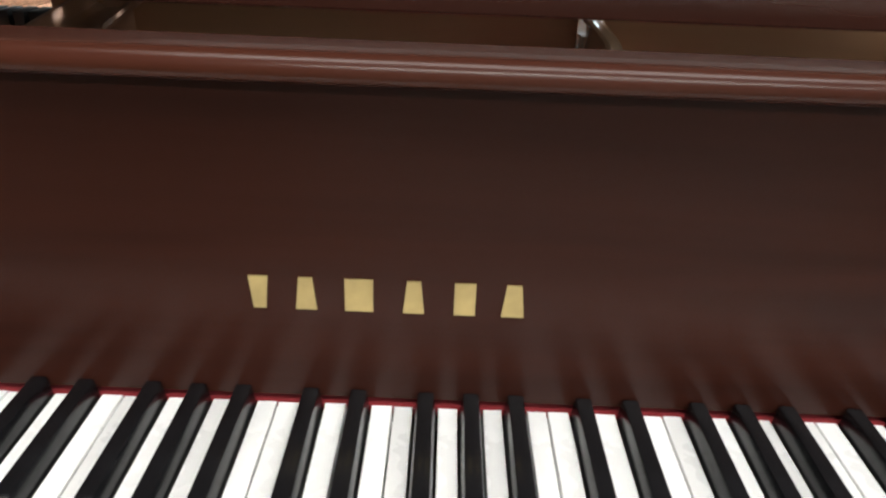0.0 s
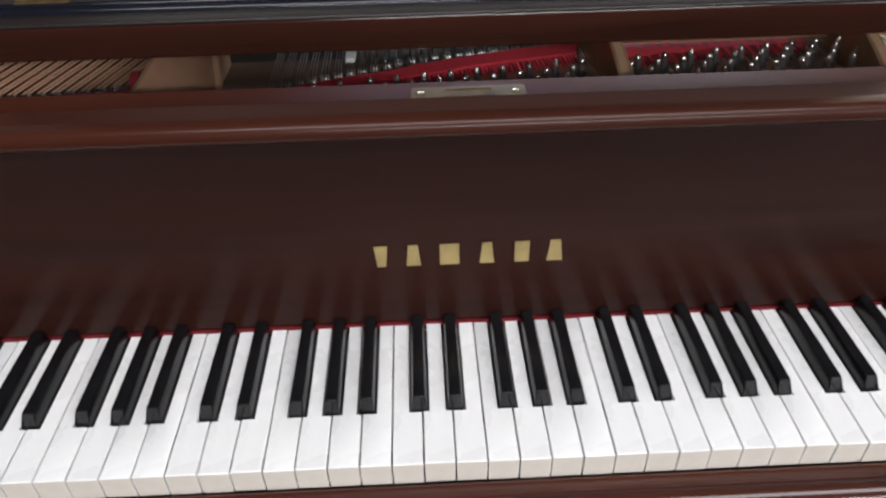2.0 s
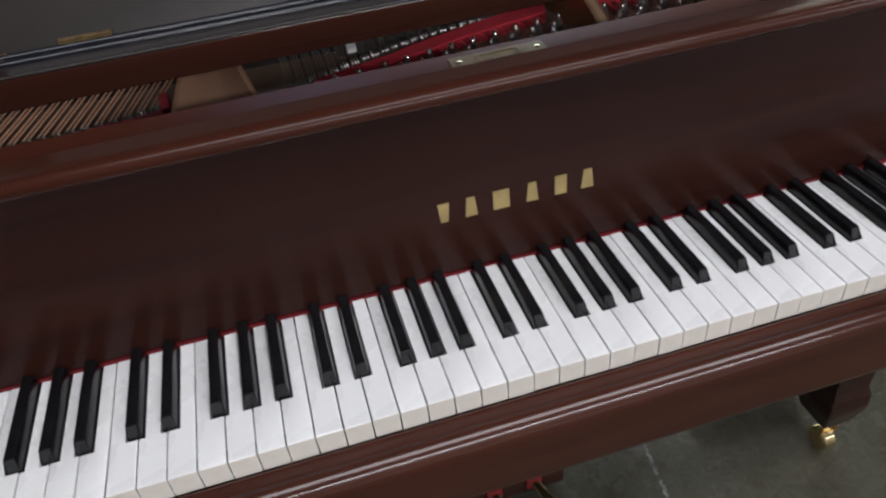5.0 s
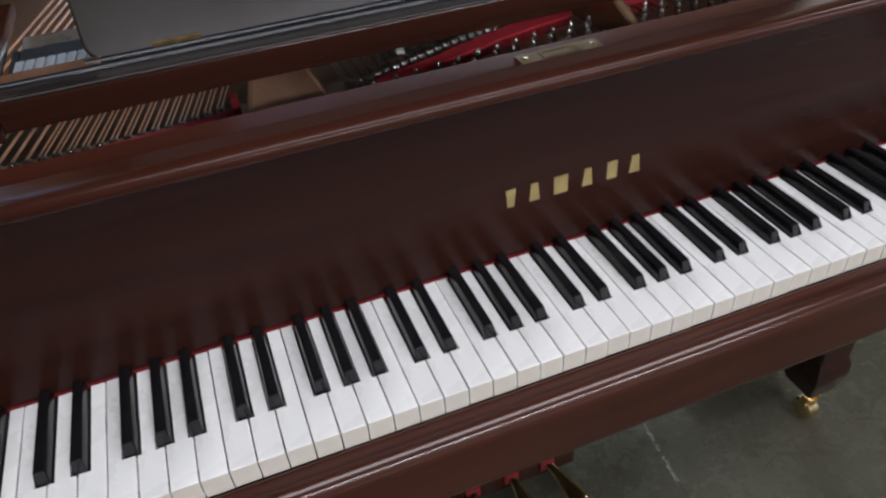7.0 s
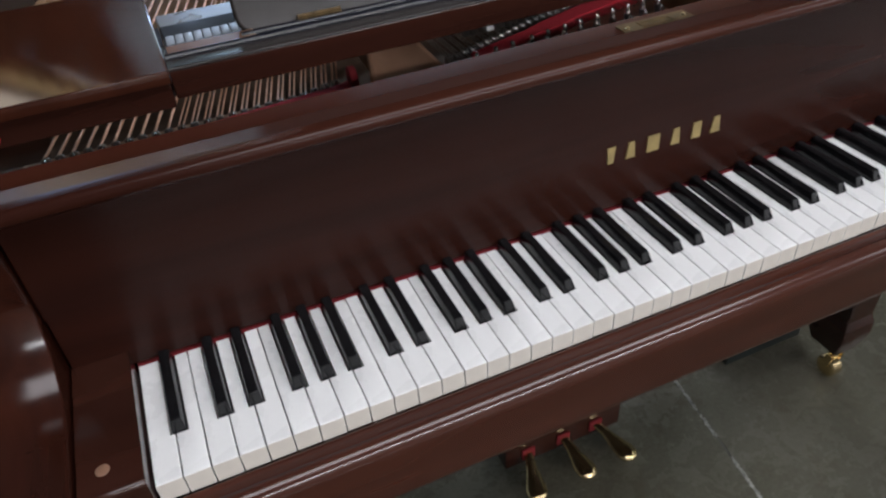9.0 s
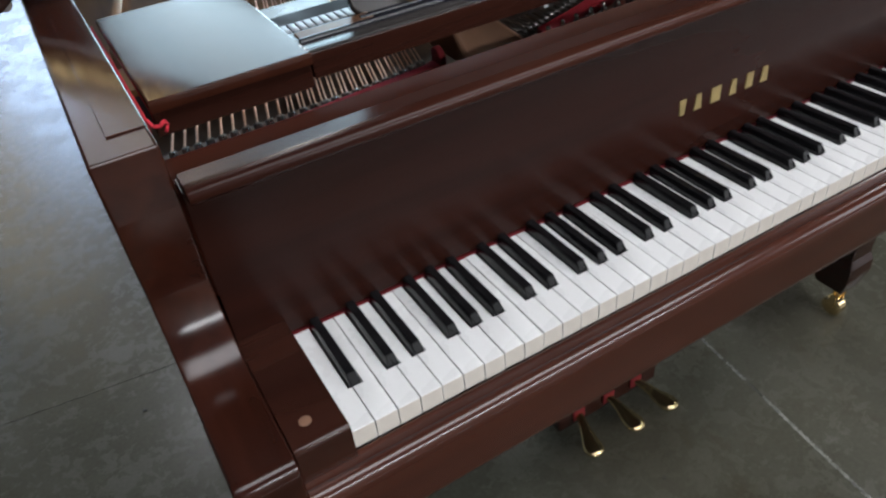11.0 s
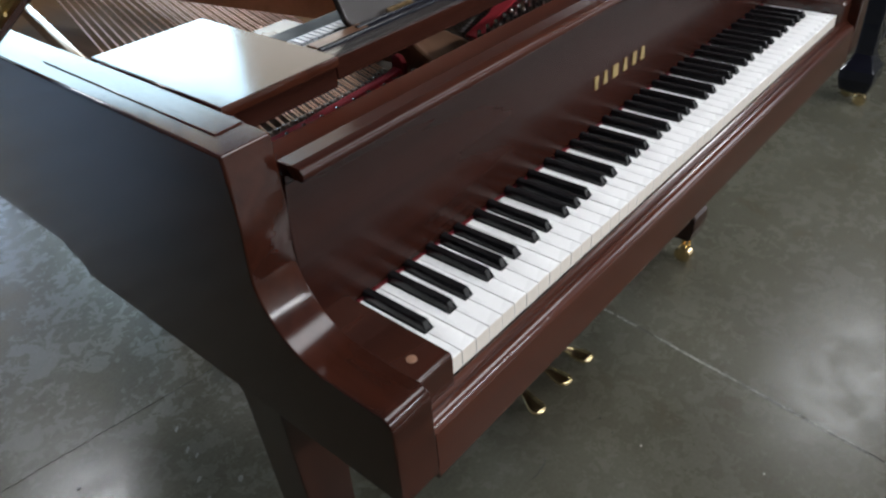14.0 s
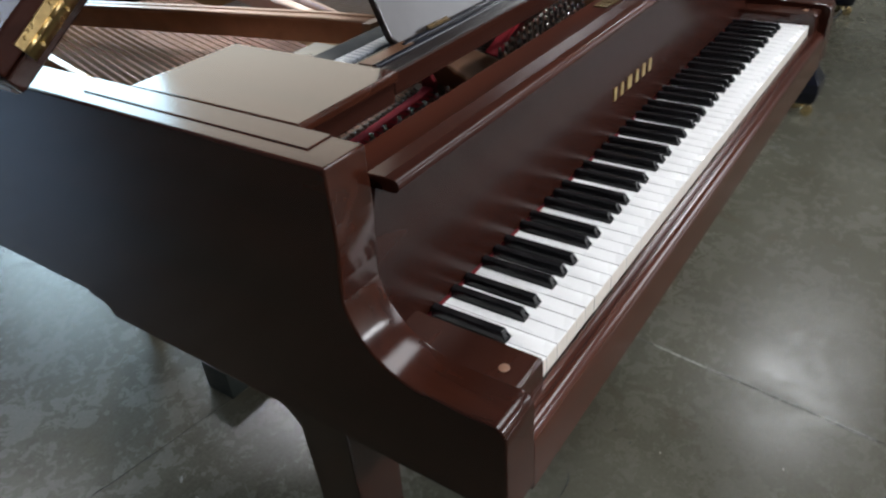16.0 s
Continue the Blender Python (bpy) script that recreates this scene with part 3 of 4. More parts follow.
for sx, y0 in ((0.762, 0.0), (1.012, 0.012)):
    part("plate_bar", plate_bar(((sx + 0.004, 0.262 + y0, 0.0085, 0.864), (sx + 0.002, 0.284 + y0, 0.0078, 0.8755), (sx, 0.306 + y0, 0.0070, 0.888), (sx - 0.002, 0.330 + y0, 0.0064, 0.899),
                                 (sx - 0.004, 0.352 + y0, 0.0060, 0.906), (sx - 0.008, 0.400, 0.0060, 0.912), (sx - 0.020, 0.800, 0.0060, 0.914)), 0.0035, 0.0008, ZP - 0.004),
         PLATE_EDGE, plate, "thin curved bronze plate bar", 40)


def felt_strip(front, back, z0, z1):
    bm = bmesh.new()
    prism(bm, list(front) + list(back)[::-1], z0, z1, "z")
    soften(bm, 0.0020)
    return bm


part("string_felt", felt_strip(((-0.03, 0.302), (0.112, 0.306), (0.190, 0.313), (0.280, 0.321), (0.3035, 0.326)), ((-0.03, 0.316), (0.112, 0.321), (0.190, 0.328), (0.280, 0.337), (0.3035, 0.344)),
                               ZP, ZP + 0.013), FELT_RED, plate, "red felt strip under the bass strings")
bm = bmesh.new()
prism(bm, ((0.322, 0.853), (0.3225, 0.874), (0.328, 0.8825), (0.337, 0.8850), (0.344, 0.881), (0.345, 0.853)), 0.2985, 0.3075, "x")
soften(bm, 0.0015)
# same felt as the strip; the darker red paints in its dimness
part("string_felt", bm, FELT_DARK, plate, "turned-up end of the red felt strip")
part("string_felt", felt_strip(((0.445, 0.300), (0.543, 0.340), (0.595, 0.354), (0.622, 0.364), (0.676, 0.376), (0.735, 0.388)),
                               ((0.453, 0.335), (0.543, 0.362), (0.568, 0.374), (0.622, 0.391), (0.679, 0.408), (0.744, 0.418)), ZP, ZP + 0.0135), FELT_RED, plate, "red felt strip under the tenor strings")
part("string_felt", felt_strip(((0.776, 0.376), (0.841, 0.383), (0.900, 0.393), (0.985, 0.401)), ((0.776, 0.420), (0.841, 0.422), (0.900, 0.424), (0.985, 0.426)), ZP, ZP + 0.0125),
     FELT_RED, plate, "red felt strip under the treble strings")

# strings and tuning pins
bm = bmesh.new()
rod(bm, (0, 0, 0), (0, 0, 0.0205), 0.0034, sides=10)
for k in range(3):
    rod(bm, (0, 0, 0.0085 + k * 0.0019), (0, 0, 0.0099 + k * 0.0019), 0.0047, sides=10)
# brighter metal on the tip paints in the glint of its dome
tip = bmesh.new()
loft(tip, [ring(0, 0, z, r, r, 10) for z, r in ((0.0207, 0.0032), (0.0240, 0.0030), (0.0258, 0.0024), (0.0268, 0.0012))])
PIN = mesh_from("tuning_pin", bm, PIN_BODY, 50)
PIN_TIP = mesh_from("pin_tip", tip, BRIGHT_STEEL, 60)
wire_bm = bmesh.new()
rod(wire_bm, (0, 0, 0), (0, 1, 0), 0.0006, sides=5, caps=False)
PLAIN_WIRE = mesh_from("string", wire_bm, WIRE)
FRONT_WIRE = PLAIN_WIRE.copy()
FRONT_WIRE.materials[0] = WIRE_DIMMED
wire_bm = bmesh.new()
rod(wire_bm, (0, 0, 0), (0, 1, 0), 0.0011, sides=6, caps=False)
WOUND_WIRE = mesh_from("string", wire_bm, COPPER)
wire_bm = bmesh.new()
rod(wire_bm, (0, 0, 0), (0, 1, 0), 0.0016, sides=8, caps=False)
THICK_WIRE = mesh_from("string", wire_bm, COPPER)
fixed = Matrix.Translation(-piano.location)


def set_pin(x, y):
    ob = new("tuning_pin", PIN)
    ob.parent, ob.matrix_parent_inverse = piano, fixed
    ob.matrix_basis = Matrix.Translation((x, y, ZP)) @ Euler((radians(-5 + random.uniform(-1.5, 1.5)), radians(random.uniform(-1.5, 1.5)), random.uniform(0, 1.5))).to_matrix().to_4x4()
    tip = new("pin_tip", PIN_TIP)
    tip.parent = ob


def set_string(mesh, a, b):
    a, b = Vector(a), Vector(b)
    ob = new("string", mesh)
    ob.parent, ob.matrix_parent_inverse = piano, fixed
    ob.matrix_basis = Matrix.Translation(a) @ (b - a).to_track_quat("Y", "Z").to_matrix().to_4x4() @ Matrix.Diagonal((1, (b - a).length, 1, 1))


def agraffe_mesh(half, mat):
    """A small nickel bridge with a rounded front, drilled for its strings."""
    bm = bmesh.new()
    prism(bm, [(0.0, -0.002), (0.0, 0.0070)] + arc(0.0045, 0.0070, 0.0045, 180, 60, 6) + [(0.0100, 0.0090), (0.0115, 0.0060), (0.0115, -0.002)], -half, half, "x")
    soften(bm, 0.0008, 2, 50)
    return mesh_from("agraffe", bm, mat, 50)


AGRAFFE = agraffe_mesh(0.0046, STEEL)
BASS_AGRAFFE = agraffe_mesh(0.0042, BASS_STEEL)
bm = bmesh.new()
bmesh.ops.create_icosphere(bm, subdivisions=2, radius=0.0022, matrix=Matrix.Translation((0, 0.0005, 0.0098)))
BEAD = mesh_from("bead", bm, BRIGHT_STEEL, 60)


def set_agraffe(x, y, mesh, bead):
    ob = new("agraffe", mesh)
    ob.parent, ob.matrix_parent_inverse = piano, fixed
    ob.location = (x, y, ZP)
    if bead:
        dot = new("bead", BEAD)
        dot.parent = ob


for i in range(24):                       # bass: single strings, then pairs
    x = -0.030 + i * 0.0138
    ya = 0.329 + 0.055 * max(0.0, x - 0.13) + 0.011 * max(0.0, min(1.0, (x - 0.245) / 0.035))
    set_agraffe(x, ya, BASS_AGRAFFE, i > 20 or i % 2 == 0)
    yp = 0.287 if i % 2 else 0.266
    set_pin(x - 0.003, yp)
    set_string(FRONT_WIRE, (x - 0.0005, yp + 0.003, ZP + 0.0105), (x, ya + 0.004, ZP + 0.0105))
    far = (x + 0.27 * (1.20 - ya), 1.20, 0.874)
    if i < 10:
        set_string(THICK_WIRE, (x, ya + 0.008, ZP + 0.0105), far)
    else:
        set_pin(x + 0.004, yp - 0.020)
        for k in (-0.0026, 0.0026):
            set_string(WOUND_WIRE, (x + k, ya + 0.008, ZP + 0.0105), (far[0] + k, far[1], far[2]))


def tenor_line(x):
    return 0.353 + 0.40 * (x - 0.47) if x < 0.57 else 0.393 + 0.26 * (x - 0.57) - 0.55 * (x - 0.57) ** 2


for i in range(26):                       # tenor: three strings to a note
    x = 0.428 + i * 0.0124
    ya = tenor_line(x)
    set_agraffe(x, ya, AGRAFFE, False)
    for k in (-0.0030, 0.0, 0.0030):
        set_string(PLAIN_WIRE, (x + k, ya + 0.008, ZP + 0.0105), (x + k - 0.01, 1.02, 0.862))
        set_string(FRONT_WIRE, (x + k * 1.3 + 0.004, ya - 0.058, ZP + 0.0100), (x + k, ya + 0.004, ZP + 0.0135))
PIN_STEPS = ((0.0, 0.0), (-0.0110, -0.0165), (0.0045, -0.0320), (-0.0065, -0.0480))
for i in range(12):
    for dx, dy in PIN_STEPS:
        x, y = 0.448 + i * 0.0258 + dx, 0.3015 + 0.147 * i * 0.0258 + dy
        if y > 0.236 and not (i == 11 and dx > 0):
            set_pin(x, y)
for i in range(20):                       # treble
    x = 0.778 + i * 0.0119
    for k in (-0.0028, 0.0, 0.0028):
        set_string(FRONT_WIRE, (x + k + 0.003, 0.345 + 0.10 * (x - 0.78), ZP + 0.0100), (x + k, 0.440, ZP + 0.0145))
        set_string(PLAIN_WIRE, (x + k, 0.440, ZP + 0.0145), (x + k - 0.01, 0.80, 0.862))
for i in range(9):
    for dx, dy in PIN_STEPS:
        set_pin(0.790 + i * 0.0268 + dx, 0.347 + 0.026 * i / 7 + dy * 0.88)
for i in range(10):
    for k in range(3):
        x = 1.036 + i * 0.0222 + 0.008 * k
        set_pin(x, 0.372 - 0.018 * k)
        set_string(FRONT_WIRE, (x + 0.003, 0.376 - 0.018 * k, ZP + 0.0100), (x - 0.01, 0.62, 0.868))

# dampers
bm = bmesh.new()
box(bm, -0.0050, 0.0050, -0.0135, 0.0135, 0.006, 0.020)
soften(bm, 0.001)
DAMP_HEAD = mesh_from("damper", bm, DAMPER)
bm = bmesh.new()
prism(bm, ((-0.0057, 0.006), (0.0057, 0.006), (0.0054, -0.009), (-0.0054, -0.009)), -0.0130, 0.0125, "y")
soften(bm, 0.0010)
DAMP_FELT = mesh_from("damper_felt", bm, FELT_LIT)
for x, y, z in [(0.02 + i * 0.0138, 0.459, 0.872) for i in range(21)] + [(0.428 + i * 0.0124, 0.470, 0.868) for i in range(26)]:
    head = new("damper", DAMP_HEAD)
    head.parent, head.matrix_parent_inverse = piano, fixed
    head.location = (x + 0.033 * (x < 0.33), y, z)
    felt = new("damper_felt", DAMP_FELT)
    felt.parent = head
bm = bmesh.new()
box(bm, 0.7445, 0.7575, 0.4550, 0.4750, 0.8590, 0.8770)
soften(bm, 0.002)
part("damper_end_block", bm, CREAM_WOOD, piano, "cream wooden block at the end of the dampers")
for i in range(14):
    bm = bmesh.new()
    box(bm, 0.4893 + i * 0.0124, 0.4997 + i * 0.0124, 0.4370, 0.4450, 0.8400, 0.8590)
    soften(bm, 0.0012)
    part("string_rest", bm, STEEL, plate, "grey metal rest under the strings")
for x in (0.5025, 0.5770):
    bm = bmesh.new()
    prism(bm, ((tenor_line(x) + 0.012, 0.868), (tenor_line(x) + 0.060, 0.8655), (tenor_line(x) + 0.060, 0.879), (tenor_line(x) + 0.014, 0.872)), x - 0.0050, x + 0.0050, "x")
    soften(bm, 0.001)
    part("felt_wedge", bm, FELT_WHITE, piano, "pale grey felt wedge between the strings")

# lid with its front flap folded back
LID = math.radians(34.0)
lid_out = [(0.0, 0.556), (0.0, 1.12)] + [(p[0] + 0.116 + (0.010 if p[0] < 0.2 else 0.0), p[1] + 0.012) for p in outer[1:]] + [(1.46, 0.556)]
lid_turn = Matrix.Translation((-0.134, 0, 0.980)) @ Matrix.Rotation(-LID, 4, "Y")


def lid_part(name, bm, mat, parent, label):
    bmesh.ops.transform(bm, matrix=lid_turn, verts=bm.verts)
    return part(name, bm, mat, parent, label)


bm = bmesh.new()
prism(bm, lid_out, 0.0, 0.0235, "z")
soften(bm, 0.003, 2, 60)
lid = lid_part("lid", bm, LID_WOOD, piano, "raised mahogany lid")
bm = bmesh.new()
box(bm, 0.001, 1.455, 0.5565, 0.97, 0.0245, 0.0560)
soften(bm, 0.004, 3)
lid_part("front_flap", bm, MAHOG_SATIN, lid, "front flap folded back on the lid")
bm = bmesh.new()
box(bm, 0.037, 0.32, 0.5542, 0.5562, 0.0100, 0.0225)
box(bm, 0.037, 0.32, 0.5542, 0.5562, 0.0255, 0.0385)
for k in range(12):
    rod(bm, (0.0375 + k * 0.0236, 0.5535, 0.0240), (0.0605 + k * 0.0236, 0.5535, 0.0240), 0.0027, sides=10)
flap_hinge = lid_part("flap_hinge", bm, BRASS_HINGE, lid, "long polished brass hinge with screws")
for hx in (0.050, 0.098, 0.146, 0.194, 0.242, 0.290):
    for hz in (0.0150, 0.0330):
        bm = bmesh.new()
        loft(bm, [ring(hx + (0.006 if hz < 0.02 else 0.0), 0.5544, hz, 0.0032, 0.0032, 10, "y"), ring(hx + (0.006 if hz < 0.02 else 0.0), 0.5528, hz, 0.0022, 0.0022, 10, "y")])
        lid_part("screw", bm, BRASS_HINGE, flap_hinge, "brass screw head")
bm = bmesh.new()
rod(bm, (-0.128, 0.580, 0.9845), (-0.128, 0.74, 0.9845), 0.0095, sides=16)
soften(bm, 0.002)
part("lid_hinge", bm, STEEL, piano, "round steel lid hinge beside the rim")


# legs and casters
def leg(cx, cy, top):
    bm = bmesh.new()
    rings = []
    for z, hx, hy in ((0.088, 0.027, 0.032), (0.128, 0.037, 0.042), (0.142, 0.039, 0.044), (0.168, 0.038, 0.043), (0.186, 0.033, 0.036), (0.30, 0.036, 0.038), (top, 0.043, 0.0415)):
        rings.append(((cx - hx, cy - hy, z), (cx + hx, cy - hy, z), (cx + hx, cy + hy, z), (cx - hx, cy + hy, z)))
    loft(bm, rings)
    soften(bm, 0.0025, 2, 55)
    return bm


def caster(cx, cy, parent):
    bm = bmesh.new()
    loft(bm, [ring(cx, cy, z, r, r) for z, r in ((0.0885, 0.020), (0.080, 0.020), (0.077, 0.012), (0.055, 0.010))])
    for s in (-1, 1):
        prism(bm, ((cy - 0.012, 0.062), (cy + 0.004, 0.062), (cy + 0.010, 0.022), (cy - 0.006, 0.022)), cx + s * 0.015 - 0.0015, cx + s * 0.015 + 0.0015, "x")
    soften(bm, 0.001)
    c = part("caster", bm, BRASS, parent, "polished brass caster")
    bm = bmesh.new()
    loft(bm, [ring(cx + dx, cy, 0.024, r, r, 20, "x") for dx, r in ((-0.013, 0.019), (-0.010, 0.0235), (0.010, 0.0235), (0.013, 0.019))])
    part("caster_wheel", bm, BRASS, parent, "polished brass wheel")


for cx, cy in ((-0.050, 0.245), (1.210, 0.245), (0.28, 1.38)):
    lg = part("leg", leg(cx, cy, 0.622), MAHOG_Z, piano, "tapered square mahogany leg")
    caster(cx + 0.006, cy - 0.008, lg)
bm = bmesh.new()
prism(bm, [(0.255, 0.6235), (0.255, 0.44), (0.2780, 0.44), (0.284, 0.50), (0.290, 0.553), (0.312, 0.578), (0.350, 0.596), (0.400, 0.612), (0.425, 0.6235)], -0.0870, -0.0140, "x")
soften(bm, 0.002)
part("leg_bracket", bm, MAHOG_Z, piano, "curved mahogany bracket above the leg")
bm = bmesh.new()
box(bm, -0.094, 1.25, 0.53, 1.00, 0.630, 0.670)
part("under_beam", bm, MAHOG_X, piano)
bm = bmesh.new()
box(bm, 0.20, 0.36, 1.0, 1.46, 0.622, 0.80)
part("under_beam", bm, MAHOG_Y, piano)

# lyre with three pedals
bm = bmesh.new()
box(bm, 0.480, 0.736, 0.309, 0.400, 0.022, 0.084)
soften(bm, 0.003)
lyre = part("lyre_box", bm, MAHOG_X, piano, "dark mahogany pedal box")
for px in (0.535, 0.680):
    bm = bmesh.new()
    loft(bm, [ring(px, 0.355, z, r, r) for z, r in ((0.084, 0.024), (0.10, 0.020), (0.14, 0.016), (0.58, 0.016), (0.61, 0.022), (0.622, 0.022))])
    part("lyre_post", bm, MAHOG_Z, lyre)


def pedal(px, base):
    bm = bmesh.new()
    rings = []
    for y, w, h, z in ((0.312, 0.0085, 0.0050, 0.0520), (0.296, 0.0090, 0.0052, 0.0505), (0.282, 0.0105, 0.0056, 0.0465), (0.268, 0.0135, 0.0064, 0.0410),
                       (0.255, 0.0180, 0.0074, 0.0365), (0.243, 0.0208, 0.0080, 0.0340), (0.233, 0.0206, 0.0080, 0.0330), (0.226, 0.0178, 0.0072, 0.0325),
                       (0.2205, 0.0125, 0.0056, 0.0325), (0.2175, 0.0060, 0.0030, 0.0328)):
        rings.append(ring(px + (base - px) * max(0.0, min(1.0, (y - 0.240) / 0.068)), y, z, w, h, 16, "y"))
    loft(bm, rings)
    return bm


for px, base in ((0.507, 0.5275), (0.613, 0.604), (0.703, 0.677)):
    part("pedal", pedal(px, base), BRASS, lyre, "polished brass pedal", 60)
    bm = bmesh.new()
    box(bm, base - 0.014, base + 0.014, 0.3045, 0.3090, 0.036, 0.064)
    soften(bm, 0.0015)
    part("pedal_felt", bm, FELT_DARK, lyre, "red felt bushing round the pedal")


# ---- things round the piano ----
ctrl = thing("control_box", 1.145, 0.39, 0.0, "low black box lying on the concrete beside the piano leg", "box")
bm = bmesh.new()
box(bm, 1.040, 1.246, 0.345, 0.45, 0.0, 0.055)
soften(bm, 0.003)
part("body", bm, BOX_BLACK, ctrl)

supply = thing("power_box", 0.272, 1.0, 0.0, "black box on the concrete under the piano", "box")
bm = bmesh.new()
box(bm, 0.214, 0.330, 0.955, 1.045, 0.0, 0.085)
soften(bm, 0.003)
part("body", bm, BOX_BLACK, supply)

other = thing("black_grand_piano", 3.15, 0.52, 0.0, "black polished grand piano standing next to the mahogany one", "piano")
far_plan = [(p[0] + 2.495, p[1] * 1.02 + 0.02) for p in outer]
bm = bmesh.new()
prism(bm, [(2.385, 0.185)] + far_plan + [(far_plan[-1][0], 0.185)], 0.66, 0.985, "z")
soften(bm, 0.004, 2, 50)
part("case", bm, EBONY, other, "curved black polished case")
bm = bmesh.new()
prism(bm, [(2.370, 0.170)] + [(p[0] - 0.012 if p[0] < 2.76 else p[0] + 0.012, p[1] + 0.01) for p in far_plan] + [(far_plan[-1][0] + 0.012, 0.170)], 0.987, 1.008, "z")
soften(bm, 0.004, 2, 50)
part("lid", bm, EBONY, other, "closed black polished lid")
bm = bmesh.new()
box(bm, 2.385, far_plan[-1][0], 0.03, 0.32, 0.622, 0.690)
soften(bm, 0.004)
part("key_bed", bm, EBONY, other)
bm = bmesh.new()
box(bm, 2.445, far_plan[-1][0] - 0.06, 0.032, 0.184, 0.6905, 0.760)
soften(bm, 0.006)
part("fallboard", bm, EBONY, other, "closed black polished fallboard")
for cx, cy in ((2.475, 0.168), (3.845, 0.265), (2.875, 1.38)):
    bm = bmesh.new()
    loft(bm, [[(cx + a * h, cy + b * h, z) for a, b in ((-1, -1), (1, -1), (1, 1), (-1, 1))]
              for z, h in ((0.045, 0.036), (0.055, 0.050), (0.100, 0.060), (0.135, 0.058), (0.160, 0.044), (0.190, 0.031), (0.30, 0.030), (0.622, 0.042))])
    soften(bm, 0.006, 2, 40)
    lg = part("leg", bm, EBONY, other, "black polished leg with a heavy foot")
    for dx, dy in ((0.026, 0.030), (-0.030, -0.026)):
        bm = bmesh.new()
        loft(bm, [ring(cx + dx + k, cy + dy, 0.0235, r, r, 18, "x") for k, r in ((-0.010, 0.018), (-0.007, 0.0232), (0.007, 0.0232), (0.010, 0.018))])
        part("caster_wheel", bm, BRASS, lg, "small brass caster wheel")
    bm = bmesh.new()
    loft(bm, [ring(cx, cy, z, r, r, 18) for z, r in ((0.020, 0.012), (0.045, 0.014), (0.0455, 0.030))])
    part("caster_fork", bm, BRASS, lg, "brass caster fork")
bm = bmesh.new()
box(bm, 3.05, 3.36, 0.47, 0.555, 0.020, 0.090)
soften(bm, 0.004)
lyre_far = part("lyre_box", bm, EBONY, other, "black polished pedal box")
for cx in (3.13, 3.28):
    bm = bmesh.new()
    loft(bm, [[(cx + a * h, 0.512 + b * h * 0.8, z) for a, b in ((-1, -1), (1, -1), (1, 1), (-1, 1))] for z, h in ((0.090, 0.036), (0.35, 0.030), (0.622, 0.036))])
    soften(bm, 0.004, 2, 40)
    part("lyre_post", bm, EBONY, lyre_far)
bm = bmesh.new()
box(bm, 3.05, 3.36, 0.46, 0.565, 0.560, 0.622)
soften(bm, 0.004)
part("lyre_block", bm, EBONY, lyre_far)

cable = thing("cable", 3.1, 0.24, 0.0, "thin black cable lying across the concrete floor", "cable")
bm = bmesh.new()
run = [(2.60, 0.205, 0.006), (2.95, 0.233, 0.006), (3.46, 0.280, 0.006), (3.74, 0.300, 0.006), (4.10, 0.337, 0.006), (4.9, 0.40, 0.006)]
run += [(5.0, 0.50, 0.006), (4.6, 0.46, 0.006), (4.1, 0.385, 0.006), (3.85, 0.362, 0.006), (3.73, 0.366, 0.006), (3.66, 0.345, 0.006), (3.66, 0.312, 0.006), (3.74, 0.276, 0.006), (4.2, 0.25, 0.006)]
for a, b in zip(run, run[1:]):
    rod(bm, a, b, 0.006, sides=8)
part("lead", bm, RUBBER, cable)

# small litter on the floor
bm = bmesh.new()
for (ax, ay), (bx, by), w in (((0.430, 0.162), (0.415, 0.154), 0.0016), ((0.415, 0.154), (0.396, 0.151), 0.0024), ((0.396, 0.151), (0.376, 0.1515), 0.0016), ((0.376, 0.1515), (0.360, 0.155), 0.0010)):
    rod(bm, (ax, ay, 0.0012), (bx, by, 0.0012), w * 0.6, sides=6)
tagged(part("splinter", bm, SCRAP_DARK, None), "thin dark curved splinter lying on the concrete floor", "splinter")
for x, y, r, mat, what in ((0.589, 0.126, 0.0034, SCRAP_DARK, "dark"), (0.570, 0.085, 0.0030, SCRAP_DARK, "dark"), (-0.233, 0.897, 0.0042, SCRAP_DARK, "dark"), (0.575, 0.020, 0.0024, SCRAP_PALE, "pale"), (0.659, -0.205, 0.0024, SCRAP_PALE, "pale")):
    bm = bmesh.new()
    bmesh.ops.create_icosphere(bm, subdivisions=1, radius=r, matrix=Matrix.Translation((x, y, r * 0.45)) @ Matrix.Diagonal((1.3, 0.9, 0.5, 1)))
    tagged(part("crumb", bm, mat, None), "tiny %s crumb of grit on the concrete floor" % what, "crumb", "floor crumbs")

# ---- keys ----
WHITE_NOTES = "ABCDEFG"
SHIFT = {"A": 0.0035, "C": -0.0025, "D": 0.0025, "F": -0.0038, "G": 0.0}
HALF = 0.0068


